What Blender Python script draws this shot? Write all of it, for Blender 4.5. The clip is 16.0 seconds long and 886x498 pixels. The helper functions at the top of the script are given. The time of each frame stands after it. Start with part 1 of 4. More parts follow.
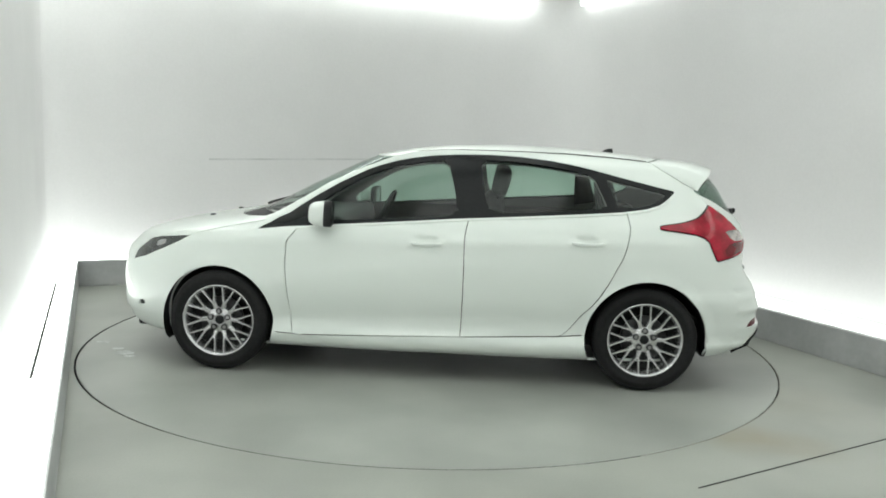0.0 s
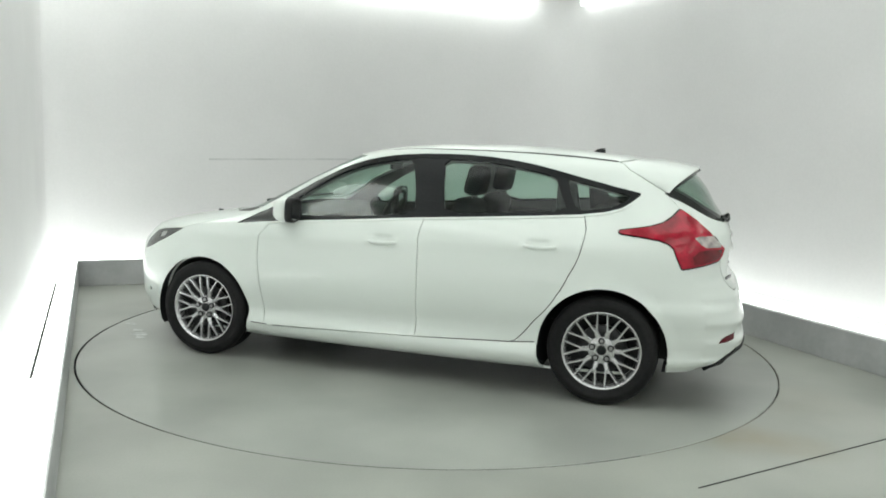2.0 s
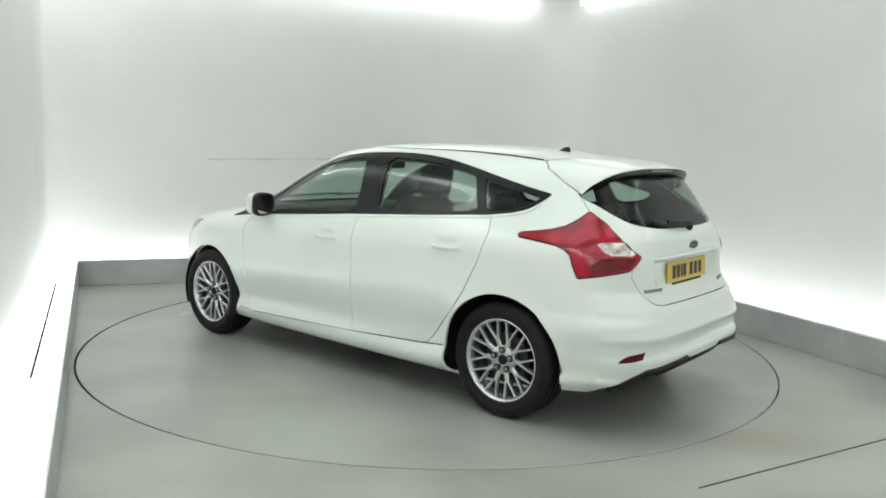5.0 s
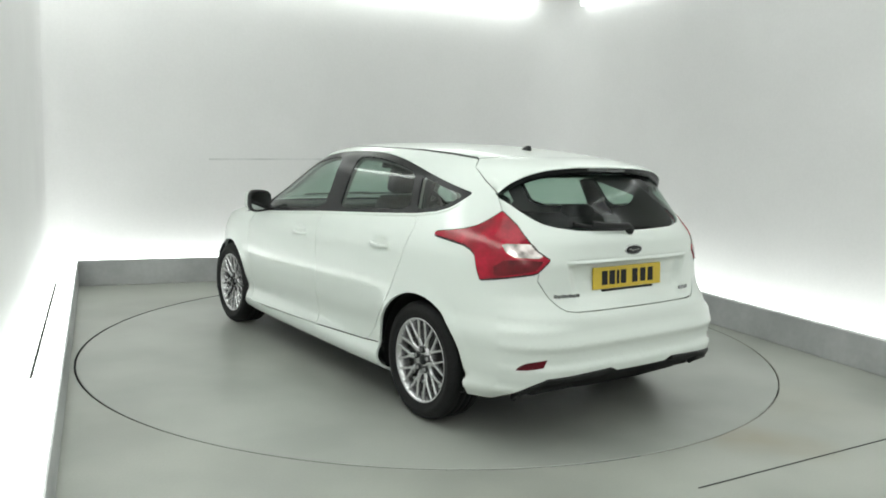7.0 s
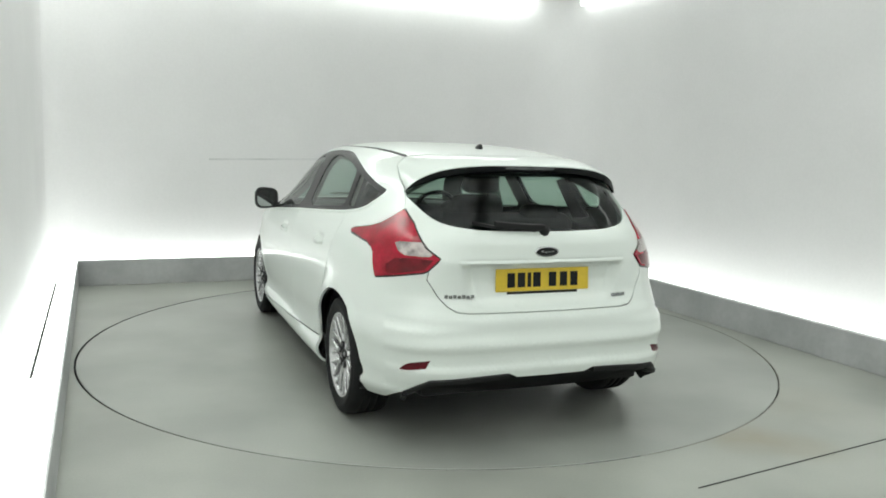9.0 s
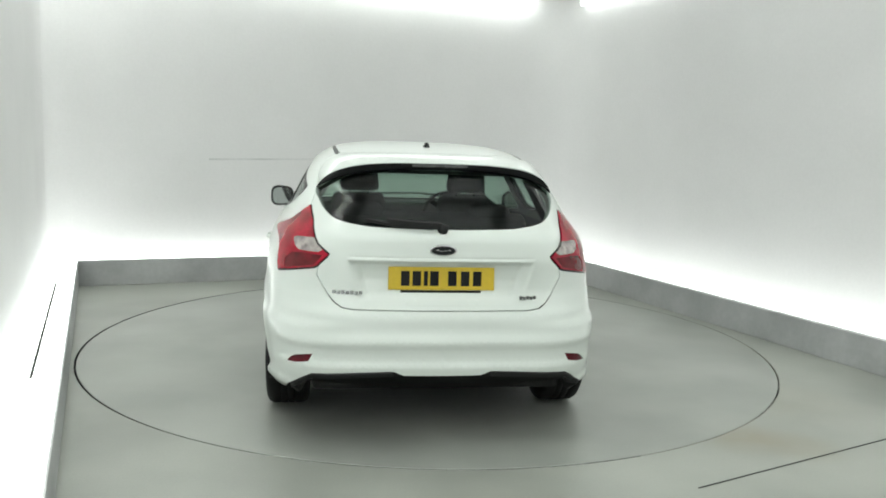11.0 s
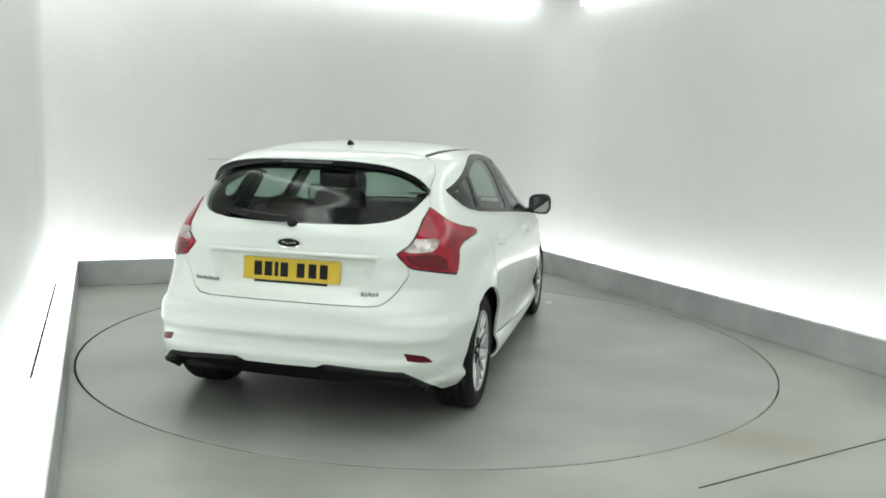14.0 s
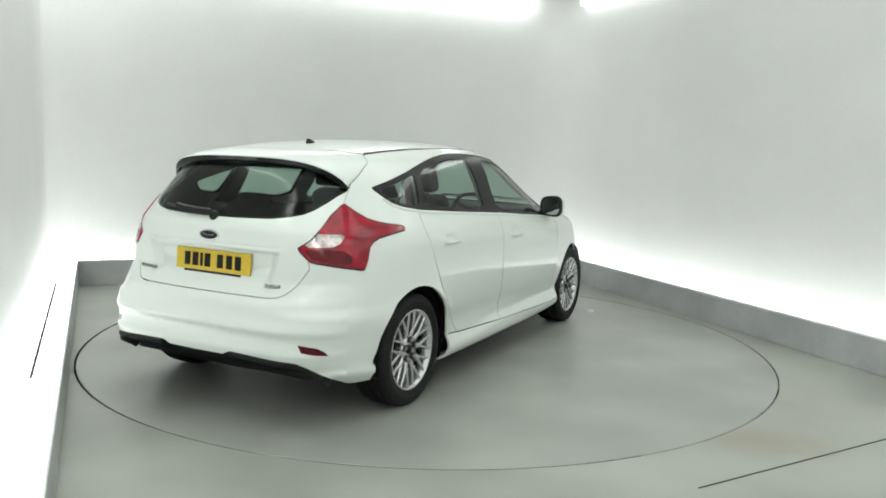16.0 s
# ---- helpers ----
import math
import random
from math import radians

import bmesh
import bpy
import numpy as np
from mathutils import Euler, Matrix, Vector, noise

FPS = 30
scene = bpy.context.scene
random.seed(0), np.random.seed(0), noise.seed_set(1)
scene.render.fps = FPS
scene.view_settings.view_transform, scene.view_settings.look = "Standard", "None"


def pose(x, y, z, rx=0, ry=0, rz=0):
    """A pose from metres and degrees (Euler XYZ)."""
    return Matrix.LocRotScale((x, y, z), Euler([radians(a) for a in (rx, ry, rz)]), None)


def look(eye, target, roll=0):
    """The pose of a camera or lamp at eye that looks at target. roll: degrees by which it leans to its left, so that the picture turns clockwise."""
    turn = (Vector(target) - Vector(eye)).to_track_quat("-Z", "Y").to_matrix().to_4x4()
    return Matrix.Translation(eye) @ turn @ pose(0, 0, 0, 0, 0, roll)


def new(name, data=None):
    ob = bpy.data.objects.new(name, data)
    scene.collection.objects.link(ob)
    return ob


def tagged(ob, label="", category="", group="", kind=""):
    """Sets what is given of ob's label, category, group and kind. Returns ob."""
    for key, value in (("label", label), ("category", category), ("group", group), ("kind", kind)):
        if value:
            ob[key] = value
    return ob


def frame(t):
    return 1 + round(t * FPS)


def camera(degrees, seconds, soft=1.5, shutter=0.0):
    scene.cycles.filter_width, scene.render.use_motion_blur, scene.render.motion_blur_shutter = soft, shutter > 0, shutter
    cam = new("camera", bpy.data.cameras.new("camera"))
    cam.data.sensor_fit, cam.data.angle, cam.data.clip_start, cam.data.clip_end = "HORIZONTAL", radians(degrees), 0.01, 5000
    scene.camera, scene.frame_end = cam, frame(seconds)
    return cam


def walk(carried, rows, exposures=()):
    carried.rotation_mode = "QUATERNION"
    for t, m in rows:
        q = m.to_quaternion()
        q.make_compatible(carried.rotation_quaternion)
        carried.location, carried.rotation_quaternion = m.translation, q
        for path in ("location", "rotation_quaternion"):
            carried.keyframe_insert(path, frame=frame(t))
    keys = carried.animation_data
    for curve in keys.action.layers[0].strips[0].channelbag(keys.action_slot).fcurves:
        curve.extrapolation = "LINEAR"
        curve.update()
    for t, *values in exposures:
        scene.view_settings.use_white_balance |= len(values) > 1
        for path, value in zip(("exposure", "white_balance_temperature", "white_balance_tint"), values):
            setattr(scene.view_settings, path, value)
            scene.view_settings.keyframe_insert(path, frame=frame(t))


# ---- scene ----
cam = camera(58.2, 16.0, soft=1.8)
EYE = (0.0, -5.877, 1.458)
AIM = look(EYE, (0.0828, 0.0722, 0.6802), 1.855)
walk(cam, [(0.0, AIM), (16.0, AIM)], exposures=[(0.0, 0.0), (16.0, 0.0)])

# ---- light ----
sky = bpy.data.worlds.new("sky")
sky.use_nodes = True
sky.node_tree.nodes["Background"].inputs[0].default_value = (0.8, 0.9, 0.85, 1)
sky.node_tree.nodes["Background"].inputs[1].default_value = 0.0
scene.world = sky
LEDGE_GLOW = 3.3
LEFT_GLOW = 4.6
RIGHT_GLOW = 2.7
COVE_GLOW = 7.6
RIGHT_COVE_GLOW = 4.2
FILL_PANEL_GLOW = 1.85
TINT = (0.938, 1.0, 0.945)


# ---- materials ----
def material(name, colour, rough=0.5, metal=0.0, grain=0.0, scale=40.0, stain=0.0, stain_scale=1.5, bump=0.0,
             coat=0.0, emit=0.0, rough_var=0.0, spec=0.5):
    """A surface with fine grain, broad stains and small relief."""
    m = bpy.data.materials.new(name)
    m.use_nodes = True
    nt = m.node_tree
    b = nt.nodes["Principled BSDF"]
    b.inputs["Roughness"].default_value, b.inputs["Metallic"].default_value = rough, metal
    b.inputs["Specular IOR Level"].default_value = spec
    b.inputs["Coat Weight"].default_value, b.inputs["Coat Roughness"].default_value = coat, 0.04
    b.inputs["Base Color"].default_value = (*colour, 1)
    if emit:
        b.inputs["Emission Color"].default_value = (*colour, 1)
        b.inputs["Emission Strength"].default_value = emit
    co = nt.nodes.new("ShaderNodeTexCoord")
    if grain or stain or rough_var:
        fine, broad = nt.nodes.new("ShaderNodeTexNoise"), nt.nodes.new("ShaderNodeTexNoise")
        fine.inputs["Scale"].default_value, fine.inputs["Detail"].default_value = scale, 6
        broad.inputs["Scale"].default_value, broad.inputs["Detail"].default_value = stain_scale, 3
        broad.inputs["Roughness"].default_value = 0.45
        last = None
        for tex, amount in ((fine, grain), (broad, stain)):
            nt.links.new(co.outputs["Object"], tex.inputs["Vector"])
            ramp = nt.nodes.new("ShaderNodeMapRange")
            ramp.interpolation_type = "SMOOTHERSTEP"
            ramp.inputs["From Min"].default_value, ramp.inputs["From Max"].default_value = 0.2, 0.8
            ramp.inputs["To Min"].default_value, ramp.inputs["To Max"].default_value = 1 - amount, 1 + amount * 0.4
            nt.links.new(tex.outputs["Fac"], ramp.inputs["Value"])
            mix = nt.nodes.new("ShaderNodeVectorMath")
            mix.operation = "MULTIPLY"
            if last is None:
                mix.inputs[0].default_value = colour
            else:
                nt.links.new(last.outputs[0], mix.inputs[0])
            nt.links.new(ramp.outputs[0], mix.inputs[1])
            last = mix
        nt.links.new(last.outputs[0], b.inputs["Base Color"])
        if rough_var:
            rr = nt.nodes.new("ShaderNodeMapRange")
            rr.inputs["From Min"].default_value, rr.inputs["From Max"].default_value = 0.2, 0.8
            rr.inputs["To Min"].default_value, rr.inputs["To Max"].default_value = rough - rough_var, rough + rough_var
            nt.links.new(broad.outputs["Fac"], rr.inputs["Value"])
            nt.links.new(rr.outputs[0], b.inputs["Roughness"])
    if bump:
        tex, bp = nt.nodes.new("ShaderNodeTexNoise"), nt.nodes.new("ShaderNodeBump")
        tex.inputs["Scale"].default_value, tex.inputs["Detail"].default_value = scale * 2, 4
        bp.inputs["Strength"].default_value, bp.inputs["Distance"].default_value = bump, 0.002
        nt.links.new(co.outputs["Object"], tex.inputs["Vector"])
        nt.links.new(tex.outputs["Fac"], bp.inputs["Height"])
        nt.links.new(bp.outputs[0], b.inputs["Normal"])
    return m


def lamp_material(name, strength):
    m = bpy.data.materials.new(name)
    m.use_nodes = True
    nt = m.node_tree
    nt.nodes.clear()
    e, o = nt.nodes.new("ShaderNodeEmission"), nt.nodes.new("ShaderNodeOutputMaterial")
    e.inputs[0].default_value, e.inputs[1].default_value = (*TINT, 1), strength
    nt.links.new(e.outputs[0], o.inputs[0])
    return m


def pane_material(name, tint, gloss=0.07, rough=0.01):
    """Thin glass: clear with a tint, with a mirror gloss that grows towards grazing view."""
    m = bpy.data.materials.new(name)
    m.use_nodes = True
    nt = m.node_tree
    nt.nodes.clear()
    o, mix = nt.nodes.new("ShaderNodeOutputMaterial"), nt.nodes.new("ShaderNodeMixShader")
    t, g, lw = nt.nodes.new("ShaderNodeBsdfTransparent"), nt.nodes.new("ShaderNodeBsdfGlossy"), nt.nodes.new("ShaderNodeLayerWeight")
    t.inputs[0].default_value, g.inputs["Roughness"].default_value = (*tint, 1), rough
    lw.inputs[0].default_value = 0.5
    up, scale = nt.nodes.new("ShaderNodeMath"), nt.nodes.new("ShaderNodeMath")
    up.operation, scale.operation = "POWER", "MULTIPLY_ADD"
    up.inputs[1].default_value, scale.inputs[1].default_value, scale.inputs[2].default_value = 4.5, 0.9, gloss
    nt.links.new(lw.outputs["Facing"], up.inputs[0])
    nt.links.new(up.outputs[0], scale.inputs[0])
    nt.links.new(scale.outputs[0], mix.inputs[0])
    nt.links.new(t.outputs[0], mix.inputs[1])
    nt.links.new(g.outputs[0], mix.inputs[2])
    nt.links.new(mix.outputs[0], o.inputs[0])
    return m


WALL = material("white_wall_paint", (0.75, 0.74, 0.745), 0.55, grain=0.02, stain=0.05, stain_scale=0.9, bump=0.03)
CEILING = material("white_ceiling_paint", (0.78, 0.79, 0.78), 0.7, grain=0.02, stain=0.03)
FLOOR = material("grey_floor_paint", (0.365, 0.378, 0.342), 0.33, grain=0.04, scale=90, stain=0.22, stain_scale=1.1, bump=0.04)
DISC = material("grey_turntable_paint", (0.360, 0.375, 0.345), 0.30, grain=0.04, scale=90, stain=0.20, stain_scale=1.3, bump=0.04)
KERB = material("grey_kerb_paint", (0.46, 0.465, 0.47), 0.45, grain=0.06, scale=25, stain=0.22, stain_scale=2.2, bump=0.05)
# darker than the wall: the seam's soft shadow line is in this grey
WALL_SEAM = material("grey_seam_shadow", (0.66, 0.655, 0.66), 0.6, grain=0.05, scale=30, stain=0.15, stain_scale=3)
SEAM = material("dark_joint", (0.02, 0.022, 0.02), 0.7, grain=0.2, scale=30)
LEDGE = lamp_material("ledge_diffuser", LEDGE_GLOW)
DIM_LEDGE = lamp_material("dim_ledge_diffuser", RIGHT_GLOW)
BRIGHT_LEDGE = lamp_material("bright_ledge_diffuser", LEFT_GLOW)
COVE = lamp_material("cove_diffuser", COVE_GLOW)
RIGHT_COVE = lamp_material("right_cove_diffuser", RIGHT_COVE_GLOW)
FILL_PANEL = lamp_material("fill_panel_glow", FILL_PANEL_GLOW)
PAINT = material("white_car_paint", (0.72, 0.765, 0.73), 0.3, coat=0.6, grain=0.015, scale=300, stain=0.015, spec=0.4)
TRIM = material("gloss_black_trim", (0.010, 0.011, 0.012), 0.3, grain=0.2, scale=80, spec=0.2)
PILLAR = material("polished_black_pillar_trim", (0.010, 0.011, 0.012), 0.24, grain=0.2, scale=80, spec=0.17)
PLASTIC = material("black_plastic", (0.010, 0.0105, 0.011), 0.5, grain=0.2, scale=200, bump=0.1, spec=0.3)
CABIN = material("dark_cabin_cloth", (0.0125, 0.0155, 0.016), 0.85, grain=0.08, scale=30, stain=0.2, spec=0.2)
HEADLINER = material("pale_headliner", (0.22, 0.22, 0.21), 0.9, grain=0.05)
RUBBER = material("tyre_rubber", (0.012, 0.012, 0.0125), 0.7, grain=0.25, scale=60, stain=0.25, stain_scale=6, bump=0.15, spec=0.25)
ALLOY = material("silver_alloy", (0.62, 0.62, 0.63), 0.26, metal=0.85, grain=0.05, scale=60, stain=0.12, stain_scale=9)
DARK_METAL = material("dark_brake_metal", (0.05, 0.05, 0.052), 0.45, metal=0.7, grain=0.3, scale=30)
CHROME = material("chrome", (0.6, 0.61, 0.62), 0.12, metal=1.0, grain=0.04)
RED = material("red_lamp_lens", (0.38, 0.005, 0.024), 0.10, coat=0.3, grain=0.15, scale=70, stain=0.45, stain_scale=11, bump=0.25, spec=0.4)
DEEP_RED = material("deep_red_lamp_lens", (0.15, 0.002, 0.009), 0.10, coat=0.3, grain=0.15, scale=70, stain=0.4, stain_scale=14, spec=0.4)
GARNET = material("dark_red_reflector", (0.10, 0.002, 0.008), 0.35, grain=0.3, scale=120, stain=0.2, stain_scale=20, spec=0.2)
SCUFF = material("pale_worn_paint", (0.66, 0.68, 0.66), 0.6, grain=0.2, scale=60, stain=0.3, stain_scale=12)
CLEAR = material("clear_lamp_lens", (0.60, 0.53, 0.515), 0.15, metal=0.6, coat=1.0, grain=0.2, scale=45, stain=0.55, stain_scale=24)
SMOKED = material("dark_headlamp_lens", (0.06, 0.065, 0.065), 0.1, coat=1.0, grain=0.5, scale=35)
YELLOW = material("yellow_plate", (0.66, 0.47, 0.035), 0.4, grain=0.05, scale=50, stain=0.06)
MIRROR = material("mirror_glass", (0.42, 0.44, 0.44), 0.05, metal=1.0)
NUT = material("steel_wheel_nut", (0.42, 0.42, 0.43), 0.3, metal=0.9, grain=0.15, scale=80)
FILL = material("grey_brown_joint_fill", (0.27, 0.265, 0.225), 0.6, grain=0.25, scale=50, stain=0.35, stain_scale=5)
BADGE = material("dull_dark_chrome", (0.30, 0.31, 0.31), 0.25, metal=0.9, grain=0.1)
GLASS = pane_material("tinted_window_glass", (0.58, 0.71, 0.645), 0.04)
SCREEN = pane_material("rear_window_glass", (0.52, 0.635, 0.575), 0.025, 0.05)



def add_smear(m, spots, colour):
    """Broad worn smears in the paint at given places, broken up by noise."""
    nt = m.node_tree
    b = nt.nodes["Principled BSDF"]
    base = b.inputs["Base Color"].links[0].from_socket
    co, tex = nt.nodes.new("ShaderNodeTexCoord"), nt.nodes.new("ShaderNodeTexNoise")
    tex.inputs["Scale"].default_value, tex.inputs["Detail"].default_value = 3.5, 5
    nt.links.new(co.outputs["Object"], tex.inputs["Vector"])
    for x, y, r, amount in spots:
        d = nt.nodes.new("ShaderNodeVectorMath")
        d.operation = "DISTANCE"
        d.inputs[1].default_value = (x, y, 0)
        nt.links.new(co.outputs["Object"], d.inputs[0])
        fall, mul, mix = nt.nodes.new("ShaderNodeMapRange"), nt.nodes.new("ShaderNodeMath"), nt.nodes.new("ShaderNodeMix")
        fall.interpolation_type = "SMOOTHERSTEP"
        fall.inputs["From Min"].default_value, fall.inputs["From Max"].default_value = 0.0, r
        fall.inputs["To Min"].default_value, fall.inputs["To Max"].default_value = amount * 1.6, 0.0
        mul.operation, mix.data_type = "MULTIPLY", "RGBA"
        nt.links.new(d.outputs["Value"], fall.inputs["Value"])
        nt.links.new(fall.outputs[0], mul.inputs[0])
        nt.links.new(tex.outputs["Fac"], mul.inputs[1])
        nt.links.new(mul.outputs[0], mix.inputs[0])
        nt.links.new(base, mix.inputs[6])
        mix.inputs[7].default_value = (*colour, 1)
        base = mix.outputs[2]
    nt.links.new(base, b.inputs["Base Color"])


add_smear(FLOOR, ((1.64, -1.92, 0.34, 1.0), (1.90, -2.02, 0.30, 0.7), (2.2, -1.3, 0.6, 0.3), (0.4, -3.2, 0.8, 0.3)), (0.30, 0.27, 0.20))

# ---- the room: a = across, b = towards the back, turned against the camera's axis ----
TURN = radians(22.8)
LEFT, RIGHT, BACK, FRONT = -2.46, 2.57, 2.86, -8.2
LEDGE_H, CEIL_H = 0.245, 3.20
GAP_L, GAP_B, GAP_R = 0.27, 0.30, 0.42


def room(a, b, z=0.0):
    return Vector((a * math.cos(TURN) - b * math.sin(TURN), a * math.sin(TURN) + b * math.cos(TURN), z))


def mesh_object(name, bm, mat, smooth=False):
    me = bpy.data.meshes.new(name)
    bmesh.ops.recalc_face_normals(bm, faces=bm.faces)
    bm.to_mesh(me)
    bm.free()
    for m in (mat if isinstance(mat, (list, tuple)) else [mat]):
        me.materials.append(m)
    if smooth:
        for p in me.polygons:
            p.use_smooth = True
    return new(name, me)


def part(name, bm, mat, parent, label="", smooth=False):
    ob = mesh_object(name, bm, mat, smooth)
    ob.parent = parent
    if label:
        tagged(ob, label)
    return ob


def box(bm, x0, x1, y0, y1, z0, z1, place=None, bevel=0.0):
    """A box, bevelled if asked, its corners carried by place."""
    b2 = bmesh.new()
    bmesh.ops.create_cube(b2, size=1)
    for v in b2.verts:
        v.co = Vector(((x0 + x1) / 2 + v.co.x * (x1 - x0), (y0 + y1) / 2 + v.co.y * (y1 - y0), (z0 + z1) / 2 + v.co.z * (z1 - z0)))
    if bevel:
        bmesh.ops.bevel(b2, geom=list(b2.edges), offset=bevel, segments=2, affect="EDGES", profile=0.6)
    back = {v: bm.verts.new(place(*v.co) if place else v.co) for v in b2.verts}
    for f in b2.faces:
        bm.faces.new([back[v] for v in f.verts])
    b2.free()
    return bm


def room_box(name, a0, a1, b0, b1, z0, z1, mat, label, category, bevel=0.0, kind="structure"):
    return tagged(mesh_object(name, box(bmesh.new(), a0, a1, b0, b1, z0, z1, room, bevel), mat), label, category, kind=kind)


HOLE_C, HOLE_R = Vector((0.006, 0.012, 0)), 2.444


SWEEP = 0.78


def eased_corner(size, n=72):
    """A quarter turn that eases in and out of both walls."""
    x = y = 0.0
    out = [(0.0, 0.0)]
    for k in range(n * 8):
        u = (k + 0.5) / (n * 8)
        turn = math.pi / 2 * u * u * (3 - 2 * u)
        x, y = x + math.cos(turn), y + math.sin(turn)
        if k % 8 == 7:
            out.append((x, y))
    return [(a * size / x, b * size / y) for a, b in out]


def build_room():
    wl, wr, wb = LEFT - GAP_L, RIGHT + GAP_R, BACK + GAP_B
    # floor with a round pit for the turntable
    bm = bmesh.new()
    n = 160
    ring = [bm.verts.new(HOLE_C + Vector((math.cos(2 * math.pi * i / n), math.sin(2 * math.pi * i / n), 0)) * (HOLE_R + 0.006)) for i in range(n)]
    low = [bm.verts.new(v.co - Vector((0, 0, 0.06))) for v in ring]
    edge = []
    for i in range(n):
        d = Vector((math.cos(2 * math.pi * i / n), math.sin(2 * math.pi * i / n), 0))
        da, db = d.x * math.cos(TURN) + d.y * math.sin(TURN), -d.x * math.sin(TURN) + d.y * math.cos(TURN)
        ha, hb = HOLE_C.x * math.cos(TURN) + HOLE_C.y * math.sin(TURN), HOLE_C.y * math.cos(TURN) - HOLE_C.x * math.sin(TURN)
        s = min(((wr - ha) if da > 0 else (wl - ha)) / da if abs(da) > 1e-6 else 1e9,
                ((wb - hb) if db > 0 else (FRONT - hb)) / db if abs(db) > 1e-6 else 1e9)
        edge.append(bm.verts.new(room(ha + da * s, hb + db * s)))
    for i in range(n):
        j = (i + 1) % n
        bm.faces.new((ring[i], ring[j], edge[j], edge[i]))
        # pit wall and bottom are dark: the gap's shade is in their colour
        bm.faces.new((ring[i], low[i], low[j], ring[j])).material_index = 1
    for a, b, i in ((wl, FRONT, 0), (wr, FRONT, 0), (wr, wb, 0), (wl, wb, 0)):
        c = room(a, b)
        near = sorted(range(n), key=lambda k: (edge[k].co - c).length)[:2]
        if (edge[near[0]].co - c).length > 1e-4:
            bm.faces.new((edge[near[0]], edge[near[1]], bm.verts.new(c)))
    bm.faces.new(low).material_index = 1
    tagged(mesh_object("floor", bm, [FLOOR, SEAM]), "grey painted concrete studio floor with scuffs and stains", "floor", kind="structure")
    # ledges round the edge, each with a luminous top strip
    for name, a0, a1, b0, b1 in (("ledge_left", wl, LEFT, FRONT, wb), ("ledge_right", RIGHT, wr, FRONT, wb), ("ledge_back", LEFT, RIGHT, BACK, wb)):
        room_box(name, a0, a1, b0, b1, 0.0, LEDGE_H, KERB, "low grey painted ledge along the studio wall", "ledge", 0.006)
    for name, a0, a1, b0, b1 in (("ledge_strip_light", wl + 0.001, LEFT - 0.012, FRONT, wb - 0.02),
                                 ("ledge_strip_light", RIGHT + 0.05, wr - 0.02, FRONT, wb - 0.02),
                                 ("ledge_strip_light", LEFT - 0.12, RIGHT + 0.04, BACK + 0.05, wb - 0.02)):
        strip = tagged(new(name), "glowing white strip light on the ledge top", "strip light", "strip lights on the ledges")
        strip.location = room((a0 + a1) / 2, (b0 + b1) / 2, LEDGE_H)
        length, along = (b1 - b0, True) if b1 - b0 > a1 - a0 else (a1 - a0, False)
        count = max(1, round(length / 1.5))
        for k in range(count):
            s0, s1 = (k / count) * length + 0.002, ((k + 1) / count) * length - 0.002
            span = (a0, a1, b0 + s0, b0 + s1) if along else (a0 + s0, a0 + s1, b0, b1)
            ob = part("diffuser", box(bmesh.new(), *span, LEDGE_H + 0.001, LEDGE_H + 0.012, room), BRIGHT_LEDGE if a1 < LEFT else DIM_LEDGE if a0 > RIGHT else LEDGE, strip, "white glowing diffuser panel")
            ob.matrix_parent_inverse = Matrix.Translation(-strip.location)
    # walls
    t = 0.15
    room_box("wall_left", wl - t, wl, FRONT - t, wb - 0.226, 0, CEIL_H, WALL, "smooth white painted studio wall", "wall")
    room_box("wall_right", wr, wr + t, FRONT - t, wb - SWEEP - 0.006, 0, CEIL_H, WALL, "smooth white painted studio wall", "wall")
    # back wall, swept round into both side walls
    line = [(wl, wb - 0.22 - 0.0055)] + [(wl + 0.22 - 0.22 * math.cos(k * math.pi / 64), wb - 0.22 + 0.22 * math.sin(k * math.pi / 64)) for k in range(33)]
    line += [(wr - SWEEP + a, wb - b) for a, b in eased_corner(SWEEP)]
    line += [(wr, wb - SWEEP - 0.0055)]
    rim = [(wr + t, wb - SWEEP - 0.0055), (wr + t, wb + t), (wl - t, wb + t), (wl - t, wb - 0.2255)]
    bm = bmesh.new()
    loop = line + rim
    low, high = ([bm.verts.new(room(a, b, z)) for a, b in loop] for z in (0, CEIL_H))
    for k in range(len(loop)):
        bm.faces.new((low[k], low[(k + 1) % len(loop)], high[(k + 1) % len(loop)], high[k]))
    bm.faces.new(low), bm.faces.new(high)
    back = mesh_object("wall_back", bm, WALL)
    tagged(back, "smooth white painted studio wall with rounded corners", "wall", kind="structure")
    room_box("wall_front", wl, wr, FRONT - t, FRONT, 0, CEIL_H, WALL, "plain white painted studio wall", "wall")
    room_box("ceiling", wl - t, wr + t, FRONT - t, wb + t, CEIL_H, CEIL_H + 0.12, CEILING, "plain white painted studio ceiling", "ceiling")
    # strip lights under the ceiling's rim
    for name, a0, a1, b0, b1 in (("cove_strip_light", wl + 0.03, wl + 0.21, FRONT + 0.1, wb - 0.35),
                                 ("cove_strip_light", wr - 0.11, wr - 0.04, FRONT + 0.1, wb - 0.50),
                                 ("cove_strip_light", wl + 0.20, wr - 0.50, wb - 0.17, wb - 0.04)):
        tagged(mesh_object(name, box(bmesh.new(), a0, a1, b0, b1, CEIL_H - (0.10 if a0 > 0 else 0.05), CEIL_H - 0.002, room, 0.004), RIGHT_COVE if a0 > 0 else COVE),
               "glowing white strip light under the ceiling rim", "strip light", "strip lights under the ceiling")
